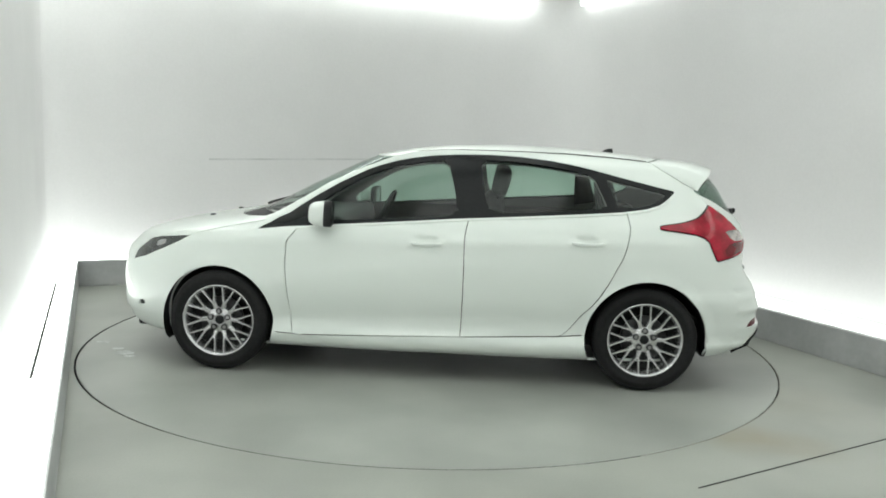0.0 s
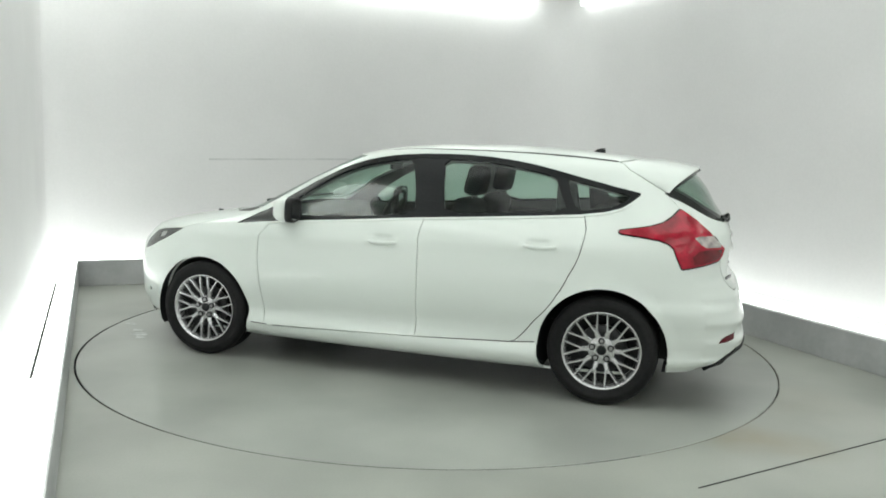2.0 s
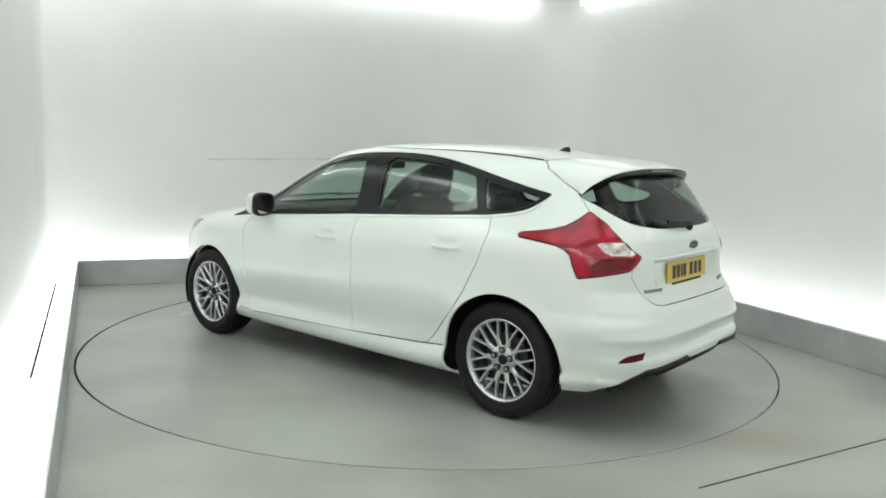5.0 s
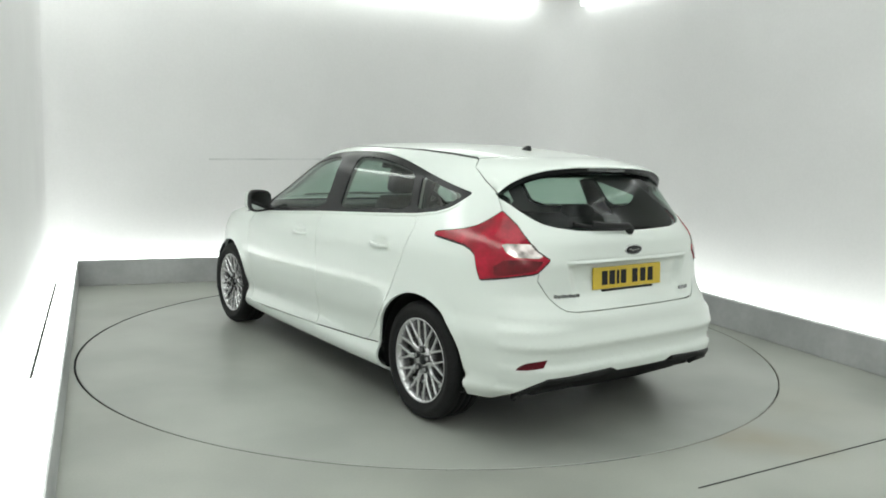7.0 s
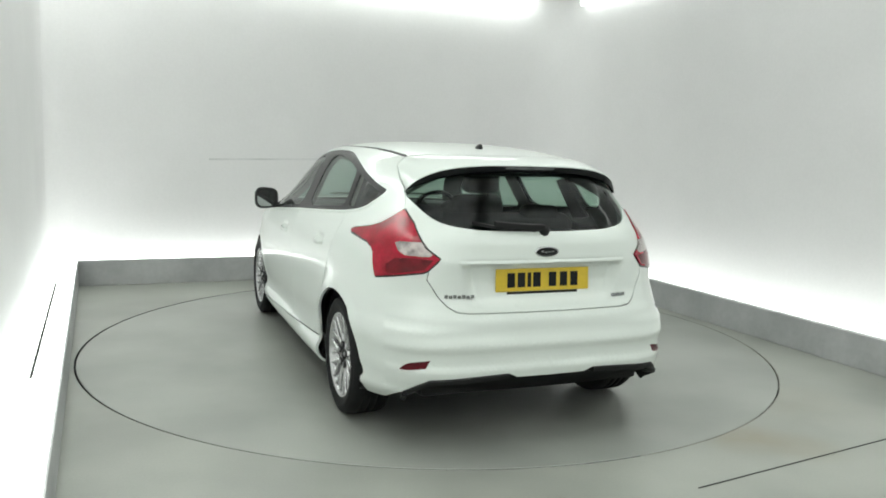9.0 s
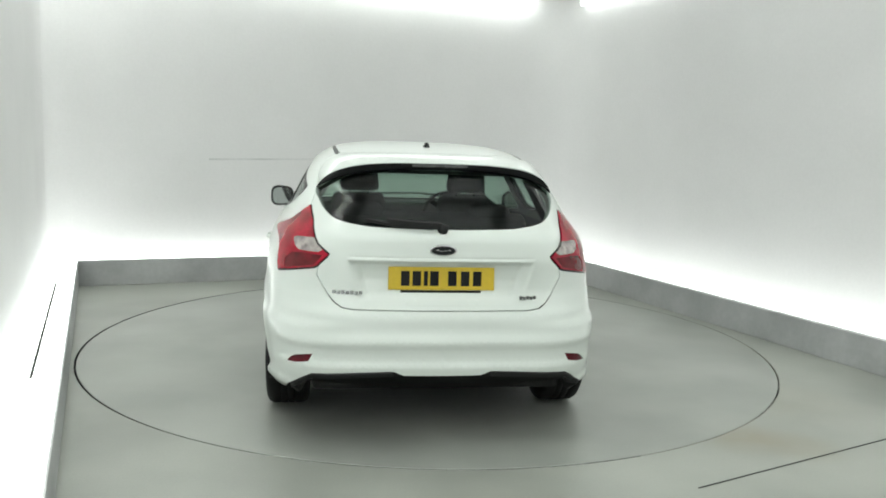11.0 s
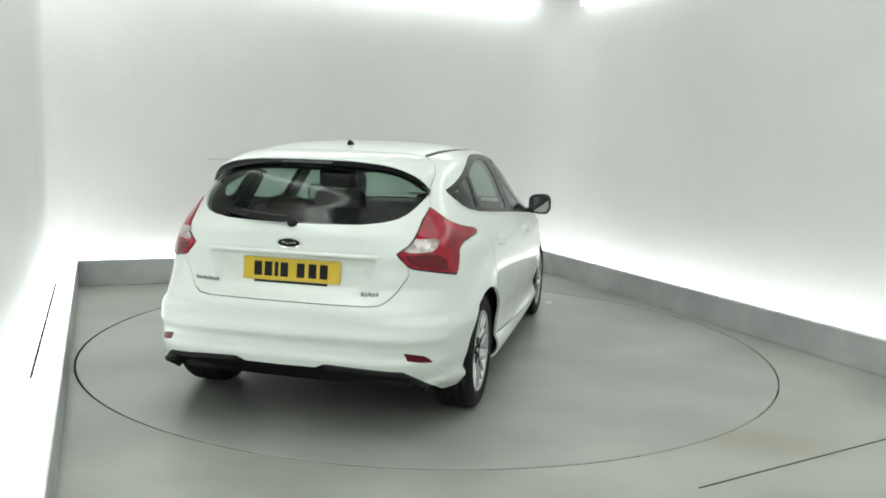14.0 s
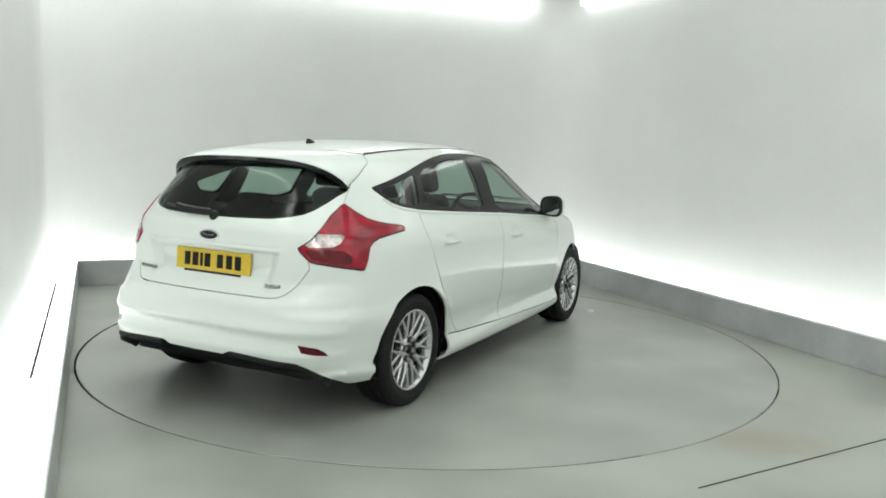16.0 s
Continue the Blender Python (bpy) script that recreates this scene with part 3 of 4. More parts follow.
UNDERCUT = [(S(-1.60, 0.18)[0], -0.02), S(-1.66, 0.226), S(-1.80, 0.229)] + DIFFUSER_LOW + [(TAIL + 0.02, v_of(0.245)), (TAIL + 0.02, -0.02)]
GAPS = [ribbon(line, w) for line, w in (
    (FRONT_EDGE, 0.006),
    ([S(0.955, 0.268), S(0.845, 0.266), S(0.80, 0.262), S(-0.2, 0.296), S(-0.79, 0.322), S(-0.94, 0.336)], 0.007),
    ([S(-0.227, 1.008), S(-0.209, 0.746), S(-0.2, 0.300)], 0.006),
    (REAR_EDGE, 0.006),
    (HATCH_EDGE, 0.008), (HATCH_SIDE, 0.005), (HATCH_LOW, 0.005),
    ([S(1.56, 0.835), S(1.30, 0.905), S(1.05, 0.955)], 0.006))]


HANDLES = ((0.02, 0.862), (-0.945, 0.897))


def relief(uv, p):
    """Creases and hollows of the panels, in metres outwards."""
    x, y, z = p[:, 0], p[:, 1], p[:, 2]
    d = np.zeros(len(p))
    # shoulder crease over the handles and the hollow above the sills
    along = np.clip((1.7 - np.abs(x)) / 0.4, 0, 1)
    d += along * 0.006 * np.exp(-((z - (0.862 - 0.035 * x)) / 0.022) ** 2)
    d -= along * 0.010 * np.exp(-((z - (0.40 - 0.03 * x)) / 0.055) ** 2)
    # flared wheel arches
    for cx in (AXLE, -AXLE):
        r = np.hypot(x - cx, z - 0.315)
        d += 0.010 * np.exp(-((r - 0.37) / 0.03) ** 2) * (y > 0.6) * np.clip((z - 0.30) / 0.12, 0, 1)
    # number plate nook in the tailgate
    tail = (x < -1.84) & (z > 0.69) & (z < 0.9005)
    side = np.clip((0.46 - 0.32 * (0.9 - z) - y) / 0.05, 0, 1)
    down = np.clip((z - 0.705) / 0.10, 0, 1)
    top = np.clip((0.8992 - z) / 0.008, 0, 1)
    d -= np.where(tail, 0.037 * side * down * top, 0)
    # bumper ledge
    rear = np.clip((-1.75 - x) / 0.2, 0, 1)
    d += rear * 0.003 * np.exp(-((z - 0.512) / 0.012) ** 2)
    # scooped cups behind the door handles
    for hx, hz in HANDLES:
        d -= 0.013 * np.exp(-(((x - hx) / 0.062) ** 4 + ((z - hz - 0.012) / 0.027) ** 4)) * (y > 0.6)
    return d


def chart_mesh():
    """The half body cut along every outline into triangles: chart places and corner numbers."""
    from mathutils.geometry import delaunay_2d_cdt
    lines = [(dense(p, 0.022, True), True) for p in [WINDOW_BAND, FRONT_PANE, REAR_PANE, QUARTER_PANE, REAR_WINDOW, REVERSE_LENS, BRAKE_LENS, HEAD_LAMP, HEAD_CORE, FOG_LAMP, REFLECTOR, DIFFUSER,
             WINDSCREEN, COWL, BONNET, ROOF_STRIP, WAIST_HIGHLIGHT, LAMP_SEAL, UNDERCUT, *ARCHES, PLATE_NOOK, REAR_BUMPER, FRONT_BUMPER, SILL, ROOF] + GAPS]
    lines.append((dense([R(0, 0.889), R(0.46, 0.886)], 0.02), False))
    verts, edges = [], []
    for pts, close in lines:
        pts = np.stack([pts[:, 0].clip(0, TAIL), pts[:, 1].clip(0, TOP)], 1)
        k, n = len(verts), len(pts)
        verts += [Vector(p) for p in pts]
        edges += [(k + i, k + i + 1) for i in range(n - 1)] + ([(k + n - 1, k)] if close else [])
    fixed = np.array([tuple(v) for v in verts])
    grid = []
    step = 0.036
    for j in range(int(TOP / (step * 0.87)) + 2):
        for i in range(int(TAIL / step) + 2):
            grid.append((min(TAIL, i * step + (j % 2) * step / 2), min(TOP, j * step * 0.87)))
    tail_v0, tail_v1 = v_of(0.30), v_of(0.93)
    for j in range(int((tail_v1 - tail_v0) / 0.014)):
        for i in range(70):
            grid.append((TAIL - 0.014 * i, tail_v0 + 0.014 * j))
    for hx, hz in HANDLES:
        hu, hv = S(hx, hz)
        grid += [(hu + 0.011 * i, hv + 0.009 * j) for i in range(-11, 12) for j in range(-5, 9)]
    grid = np.unique(np.round(np.array(grid), 5), axis=0)
    keep = []
    cell = {}
    for p in fixed:
        cell.setdefault((int(p[0] / 0.02), int(p[1] / 0.02)), []).append(p)
    for g in grid:
        c = (int(g[0] / 0.02), int(g[1] / 0.02))
        near = any(abs(g[0] - q[0]) < 0.011 and abs(g[1] - q[1]) < 0.011 for da in (-1, 0, 1) for db in (-1, 0, 1) for q in cell.get((c[0] + da, c[1] + db), ()))
        if not near:
            keep.append(Vector(g))
    v, _, f, *_ = delaunay_2d_cdt(verts + keep, edges, [], 0, 1e-5)
    return np.array([tuple(q) for q in v]), np.array([tuple(q) for q in f])


def panel(name, uv, faces, mat, parent, label="", inset=0.0, rim=0.014, halves=(1, -1), both=True):
    """One panel of the body from its triangles, with a folded rim; on each side, or joined across the middle."""
    used = np.unique(faces)
    if not len(used):
        return []
    index = {k: i for i, k in enumerate(used)}
    uvs = uv[used]
    p, n = on_body(uvs), outward(uvs)
    p = p + n * (relief(uvs, p) - inset)[:, None]
    p[:, 1] = np.maximum(p[:, 1], 0)
    # normals of the shaped panel
    tri = np.array([[index[k] for k in f] for f in faces])
    fn = np.cross(p[tri[:, 1]] - p[tri[:, 0]], p[tri[:, 2]] - p[tri[:, 0]])
    flip = (fn * n[tri[:, 0]]).sum(1) < 0
    tri[flip] = tri[flip][:, ::-1]
    fn[flip] *= -1
    vn = np.zeros_like(p)
    for k in range(3):
        np.add.at(vn, tri[:, k], fn)
    mid = p[:, 1] < 1e-4
    vn[mid, 1] = 0
    vn /= np.maximum(np.linalg.norm(vn, axis=1, keepdims=True), 1e-12)
    count = {}
    for a, b, c in tri:
        for e in ((a, b), (b, c), (c, a)):
            count[e] = 1
    border = [e for e in count if (e[1], e[0]) not in count and not (mid[e[0]] and mid[e[1]])]
    verts, normals, polys = list(p), list(vn), [tuple(t) for t in tri]
    if rim:
        for a, b in border:
            k = len(verts)
            side = np.cross(p[b] - p[a], vn[a])
            side /= max(np.linalg.norm(side), 1e-9)
            verts += [p[a], p[b], p[b] - vn[b] * rim, p[a] - vn[a] * rim]
            normals += [side] * 4
            polys.append((k, k + 3, k + 2, k + 1))
    verts, normals = np.array(verts), np.array(normals)
    made = []
    sets = []
    flipm = np.array((1, -1, 1))
    if both:
        sets.append((np.concatenate([verts, verts * flipm]), np.concatenate([normals, normals * flipm]), polys + [tuple(i + len(verts) for i in reversed(q)) for q in polys]))
    else:
        for h in halves:
            sets.append((verts, normals, polys) if h > 0 else (verts * flipm, normals * flipm, [tuple(reversed(q)) for q in polys]))
    for vs, ns, ps in sets:
        me = bpy.data.meshes.new(name)
        me.from_pydata([tuple(q) for q in vs], [], ps)
        me.materials.append(mat)
        for poly in me.polygons:
            poly.use_smooth = True
        me.normals_split_custom_set_from_vertices([tuple(q) for q in ns])
        ob = new(name, me)
        ob.parent = parent
        if label:
            tagged(ob, label)
        made.append(ob)
    return made


def smooth_line(points, n):
    """A smooth curve through points, at n even steps."""
    p = np.array(points, float)
    s = np.r_[0, np.cumsum(np.linalg.norm(np.diff(p, axis=0), axis=1))]
    q = np.linspace(0, s[-1], n)
    return np.stack([monotone(s, p[:, k], q) for k in range(3)], 1)


def build_spoiler(gate):
    """The roof spoiler: from the roof's rear edge back to an arched lip, with a dark underside."""
    n = 26
    root = smooth_line([on_body([at_top(-1.47, 0.0)])[0], on_body([at_top(-1.46, 0.25)])[0], on_body([at_top(-1.41, 0.42)])[0], on_body([S(-1.42, 1.345)])[0], on_body([S(-1.52, 1.285)])[0], on_body([S(-1.618, 1.226)])[0]], n)
    lip = smooth_line([(-1.782, 0.0, 1.370), (-1.779, 0.2, 1.368), (-1.760, 0.36, 1.357), (-1.738, 0.45, 1.341), (-1.700, 0.538, 1.307), (-1.657, 0.590, 1.264), (-1.630, 0.618, 1.222)], n)
    glass = smooth_line([on_body([R(y, z)])[0] for y, z in ((0.0, 1.335), (0.2, 1.335), (0.38, 1.329), (0.47, 1.308), (0.55, 1.268), (0.612, 1.222))], n)
    root[:, 2] += 0.003
    for name, mat, label in (("spoiler", PAINT, "white painted roof spoiler over the rear window"), ("spoiler_underside", PILLAR, "black underside of the roof spoiler")):
        bm = bmesh.new()
        for h in (1, -1):
            cols = []
            for i in range(n):
                a, t, g = (Vector(q[i]) for q in (root, lip, glass))
                fade = 1 - (i / (n - 1)) ** 7
                deep = 1 + 0.45 * (i / (n - 1)) ** 2
                if name == "spoiler":
                    row = []
                    for k in range(9):
                        s = k / 8
                        row.append(a.lerp(t, s) + Vector((0, 0, 0.009 * fade * math.sin(math.pi * s))))
                    row += [t + Vector((-0.005, 0, -0.004)) * fade, t + Vector((-0.003, 0, -0.008)) * fade]
                else:
                    low = t + Vector((0.020, 0, -0.042 * deep)) * fade
                    row = [t + Vector((-0.003, 0, -0.0078)) * fade, t + Vector((0.004, 0, -0.024)) * fade, t + Vector((0.010, 0, -0.036 * deep)) * fade]
                    row += [low.lerp(g, s) + Vector((0, 0, 0.012 * fade * math.sin(math.pi * s))) for s in (0, 0.3, 0.6, 0.85, 1.0)]
                cols.append([bm.verts.new((v.x, h * max(v.y, 0.0), v.z)) for v in row])
            for p, q in zip(cols, cols[1:]):
                for k in range(len(p) - 1):
                    bm.faces.new((p[k], p[k + 1], q[k + 1], q[k]))
        bmesh.ops.remove_doubles(bm, verts=bm.verts, dist=0.0004)
        part(name, bm, mat, gate, label, True)


def build_body(car):
    uv, faces = chart_mesh()
    c = uv[faces].mean(1)
    left = np.ones(len(faces), bool)

    def take(poly):
        hit = left & inside(poly, c)
        left[hit] = False
        return faces[hit]

    for hole in (*ARCHES, UNDERCUT, *GAPS):
        take(hole)
    shell = left.copy()
    glass = {}
    for key, poly in (("front", FRONT_PANE), ("rear", REAR_PANE), ("quarter", QUARTER_PANE), ("tail", REAR_WINDOW), ("screen", WINDSCREEN)):
        glass[key] = take(poly)
    shell &= left
    band = take(WINDOW_BAND)
    seal = take(LAMP_SEAL)
    reverse = take(REVERSE_LENS)
    brake = take(BRAKE_LENS)
    lamp = take(TAIL_LAMP)
    core = take(HEAD_CORE)
    head = take(HEAD_LAMP)
    fog = take(FOG_LAMP)
    refl = take(REFLECTOR)
    diff = take(DIFFUSER)
    strip = take(ROOF_STRIP)
    waist = take(WAIST_HIGHLIGHT)
    panel("roof", uv, take(ROOF), PAINT, car, "white painted roof skin")
    gate = panel("tailgate", uv, take(HATCH), PAINT, car, "white painted hatchback tailgate with roof spoiler")[0]
    build_spoiler(gate)
    panel("front_door", uv, take(FRONT_DOOR), PAINT, car, both=False)
    panel("rear_door", uv, take(REAR_DOOR), PAINT, car, both=False)
    panel("rear_bumper", uv, take(REAR_BUMPER), PAINT, car, "white painted rear bumper with stepped lower edge")
    panel("front_bumper", uv, take(FRONT_BUMPER), PAINT, car)
    panel("cowl", uv, take(COWL), PLASTIC, car, "black plastic windscreen cowl", inset=0.012)
    panel("bonnet", uv, take(BONNET), PAINT, car)
    panel("sill", uv, take(SILL), PAINT, car, "white painted side skirt", both=False)
    ahead = left & (c[:, 0] < QUARTER * 0.985)
    panel("front_wing", uv, faces[ahead], PAINT, car, both=False)
    left[ahead] = False
    panel("rear_quarter", uv, faces[left], PAINT, car, both=False)
    panel("window_surround", uv, band, PILLAR, car, "gloss black window pillars and trim", inset=0.003, both=False)
    for key in ("front", "rear", "quarter"):
        for ob in panel(key + "_window", uv, glass[key], GLASS, car, "tinted side window glass", inset=0.006, rim=0, both=False):
            ob.visible_shadow = False
    for key, name in (("tail", "rear_window"), ("screen", "windscreen")):
        for ob in panel(name, uv, glass[key], SCREEN if key == "tail" else GLASS, car, "curved dark tinted glass", inset=0.004, rim=0):
            ob.visible_shadow = False
    lamps = panel("tail_lamp", uv, lamp, RED, car, "red wraparound tail lamp cluster", inset=-0.006, rim=0.03, both=False)
    for ob, lens in zip(lamps, panel("reverse_lens", uv, reverse, CLEAR, car, "clear silvery reversing lamp lens", inset=-0.007, rim=0.02, both=False)):
        lens.parent = ob
    for ob, lens in zip(lamps, panel("brake_lens", uv, brake, DEEP_RED, car, "deep red brake lamp lens", inset=-0.004, rim=0.02, both=False)):
        lens.parent = ob
    for ob, edge in zip(lamps, panel("lamp_seal", uv, seal, TRIM, car, "black seal round the tail lamp", inset=0.001, rim=0.02, both=False)):
        edge.parent = ob
    heads = panel("head_lamp", uv, head, SMOKED, car, "dark headlamp behind a clear lens", inset=0.003, both=False)
    # chrome patch that stands for the headlamp's white highlights
    for ob, bulb in zip(heads, panel("headlamp_highlight", uv, core, CHROME, car, "silver patch for the white highlights in the headlamp", inset=0.005, both=False)):
        bulb.parent = ob
    panel("fog_lamp", uv, fog, SMOKED, car, "small dark front fog lamp", inset=0.012, both=False)
    panel("rear_reflector", uv, refl, GARNET, car, "dark red bumper reflector", inset=0.004, both=False)
    panel("diffuser", uv, diff, PLASTIC, car, "black plastic lower bumper diffuser", inset=0.035)
    panel("roof_strip", uv, strip, PLASTIC, car, "black roof ditch strip", inset=-0.001, both=False)
    # strip added for the paint highlight along the doors' top crease
    panel("waist_highlight", uv, waist, PAINT, car, "slim raised white strip for the highlight under the side windows", inset=-0.005, rim=0.008, both=False)
    low = faces[shell & (c[:, 1] < v_of(1.0))]
    high = faces[shell & (c[:, 1] >= v_of(1.0))]
    panel("inner_shell", uv, low, PLASTIC, car, "dark inner body and door trim", inset=0.035, rim=0)
    panel("headlining", uv, high, HEADLINER, car, "pale grey roof lining and pillar trim", inset=0.035, rim=0)


def lathe(bm, profile, n=56, axis="y"):
    """A ring turned about the y axis from (radius, y) pairs."""
    rings = []
    for r, y in profile:
        rings.append([bm.verts.new((r * math.cos(2 * math.pi * i / n), y, r * math.sin(2 * math.pi * i / n))) for i in range(n)])
    for a, b in zip(rings, rings[1:]):
        for i in range(n):
            bm.faces.new((a[i], a[(i + 1) % n], b[(i + 1) % n], b[i]))
    return rings


def bar(bm, p, q, width, depth, up=(0, 1, 0), width_end=None):
    """A bevelled bar from p to q: its face looks along up."""
    p, q, up = Vector(p), Vector(q), Vector(up)
    d = (q - p).normalized()
    s = d.cross(up).normalized()
    w0, w1 = width / 2, (width_end or width) / 2
    loops = []
    for o, w in ((p, w0), (q, w1)):
        loops.append([bm.verts.new(o + s * a * w + up * b) for a, b in ((-1, -depth), (-1, -depth * 0.25), (-0.55, 0), (0.55, 0), (1, -depth * 0.25), (1, -depth))])
    for i in range(6):
        bm.faces.new((loops[0][i], loops[0][(i + 1) % 6], loops[1][(i + 1) % 6], loops[1][i]))
    bm.faces.new(loops[0]), bm.faces.new(loops[1][::-1])


SHARED = {}


def build_wheel(car, x, side):
    """A road wheel whose face looks to the car's outside."""
    w = new("wheel", None)
    w.parent = car
    w.matrix_local = Matrix.Translation((x, side * 0.757, WHEEL_R)) @ (pose(0, 0, 0) if side > 0 else pose(0, 0, 0, 0, 0, 180))
    tagged(w, "silver multi-spoke alloy wheel with a black road tyre")
    bm = bmesh.new()
    lathe(bm, [(0.222, -0.10), (0.235, -0.108), (0.28, -0.112), (0.306, -0.100), (0.316, -0.080), (0.3175, -0.045), (0.3175, -0.042), (0.310, -0.040), (0.310, -0.034), (0.318, -0.032), (0.318, -0.004), (0.310, -0.002), (0.310, 0.004),
               (0.318, 0.006), (0.318, 0.034), (0.310, 0.036), (0.310, 0.042), (0.3175, 0.044), (0.316, 0.080), (0.306, 0.100), (0.292, 0.108), (0.286, 0.1085), (0.283, 0.112), (0.262, 0.113), (0.258, 0.110), (0.240, 0.108), (0.228, 0.102), (0.222, 0.10)], 72)
    part("tyre", bm, RUBBER, w, "black road tyre", True)
    bm = bmesh.new()
    lathe(bm, [(0.205, -0.09), (0.200, 0.0), (0.203, 0.075), (0.213, 0.092), (0.219, 0.101), (0.226, 0.104), (0.229, 0.100), (0.227, 0.092), (0.219, -0.05), (0.222, -0.10)], 72)
    rim = part("rim", bm, ALLOY, w, "silver alloy rim", True)
    spoke = SHARED.get("spoke")
    for i in range(10):
        if spoke is None:
            bm = bmesh.new()
            bar(bm, (0.040, 0.076, 0), (0.124, 0.0885, 0), 0.036, 0.032, width_end=0.027)
            for d in (-1, 1):
                e = d * 0.186
                bar(bm, (0.116, 0.088, d * 0.006), (0.214 * math.cos(e), 0.097, 0.214 * math.sin(e)), 0.0165, 0.026, width_end=0.0135)
            ob = part("spoke", bm, ALLOY, rim, "slim forked silver spoke")
            spoke = SHARED["spoke"] = ob.data
        else:
            ob = tagged(new("spoke", spoke), "slim forked silver spoke")
            ob.parent = rim
        ob.matrix_local = Matrix.Rotation(-(2 * math.pi * i / 10 + 0.614), 4, "Y")
    bm = bmesh.new()
    lathe(bm, [(0.001, 0.074), (0.03, 0.077), (0.075, 0.081), (0.080, 0.075), (0.080, 0.04)], 40)
    part("hub", bm, ALLOY, rim, "silver wheel hub", True)
    for i in range(5):
        a = 2 * math.pi * i / 5 + 0.3
        bm = bmesh.new()
        bmesh.ops.create_cone(bm, segments=6, radius1=0.0125, radius2=0.0105, depth=0.02, cap_ends=True)
        bmesh.ops.rotate(bm, verts=bm.verts, matrix=Matrix.Rotation(-math.pi / 2, 3, "X"))
        bmesh.ops.translate(bm, verts=bm.verts, vec=(0.056 * math.cos(a), 0.084, 0.056 * math.sin(a)))
        part("wheel_nut", bm, NUT, rim, "steel wheel nut inside a dark ring")
        # dark ring on the hub face, standing for shade around the nut
        bm = bmesh.new()
        rings = []
        for r, y in ((0.0105, 0.082), (0.0115, 0.0885), (0.0185, 0.0895), (0.0200, 0.074)):
            rings.append([bm.verts.new((0.056 * math.cos(a) + r * math.cos(q * math.pi / 10), y, 0.056 * math.sin(a) + r * math.sin(q * math.pi / 10))) for q in range(20)])
        for p, q in zip(rings, rings[1:]):
            for k in range(20):
                bm.faces.new((p[k], p[(k + 1) % 20], q[(k + 1) % 20], q[k]))
        part("nut_shade_ring", bm, DARK_METAL, rim, "dark ring for the shade in the wheel nut's recess")
    bm = bmesh.new()
    lathe(bm, [(0.001, 0.088), (0.02, 0.087), (0.027, 0.083), (0.028, 0.07)], 32)
    part("centre_cap", bm, TRIM, rim, "dark wheel centre cap", True)
    bm = bmesh.new()
    lathe(bm, [(0.06, 0.03), (0.065, 0.035), (0.138, 0.035), (0.14, 0.03), (0.14, 0.012), (0.06, 0.012)], 48)
    part("brake_disc", bm, DARK_METAL, w, "grey steel brake disc", True)
    bm = bmesh.new()
    lathe(bm, [(0.199, 0.0), (0.10, -0.03), (0.001, -0.03)], 40)
    part("wheel_back", bm, PLASTIC, w, "dark back of the wheel")


def build_wells(car):
    for x in (AXLE, -AXLE):
        for s in (1, -1):
            bm = bmesh.new()
            r = 0.375 if x < 0 else 0.36
            rows = []
            for i in range(25):
                a = -0.45 + (math.pi + 0.9) * i / 24
                px_, pz_ = x + r * math.cos(a), max(0.235 if (x < 0 and math.cos(a) < 0) else 0.185, 0.315 + r * math.sin(a))
                rows.append([bm.verts.new((px_, s * y, pz_)) for y in (0.50, 0.845)])
            for a, b in zip(rows, rows[1:]):
                bm.faces.new((a[0], a[1], b[1], b[0]))
            bm.faces.new([q[0] for q in rows])
            part("wheel_arch_liner", bm, PLASTIC, car, "black plastic wheel arch liner", True)
    bm = bmesh.new()
    box(bm, -1.62, 2.0, -0.52, 0.52, 0.185, 0.26, bevel=0.02)
    box(bm, -0.93, 0.95, -0.80, 0.80, 0.185, 0.26, bevel=0.02)
    # dark block added to deepen the shade behind and below the diffuser
    box(bm, -1.94, -1.60, -0.62, 0.62, 0.245, 0.42, bevel=0.03)
    part("underbody", bm, PLASTIC, car, "dark underbody pan with a rear block for the shade under the bumper")


def soft_block(bm, cx, cy, cz, sx, sy, sz, tilt=0.0, taper=0.85, r=0.06):
    """A cushion: a well rounded block, narrower above, tilted back by degrees about y."""
    b2 = bmesh.new()
    bmesh.ops.create_cube(b2, size=1)
    for v in b2.verts:
        k = taper if v.co.z > 0 else 1
        v.co = Vector((v.co.x * sx, v.co.y * sy * k, v.co.z * sz))
    bmesh.ops.bevel(b2, geom=list(b2.edges), offset=min(r, sx * 0.45, sz * 0.45), segments=4, affect="EDGES", profile=0.6)
    m = Matrix.Translation((cx, cy, cz)) @ Matrix.Rotation(radians(-tilt), 4, "Y")
    back = {v: bm.verts.new(m @ v.co) for v in b2.verts}
    for f in b2.faces:
        bm.faces.new([back[v] for v in f.verts])
    b2.free()


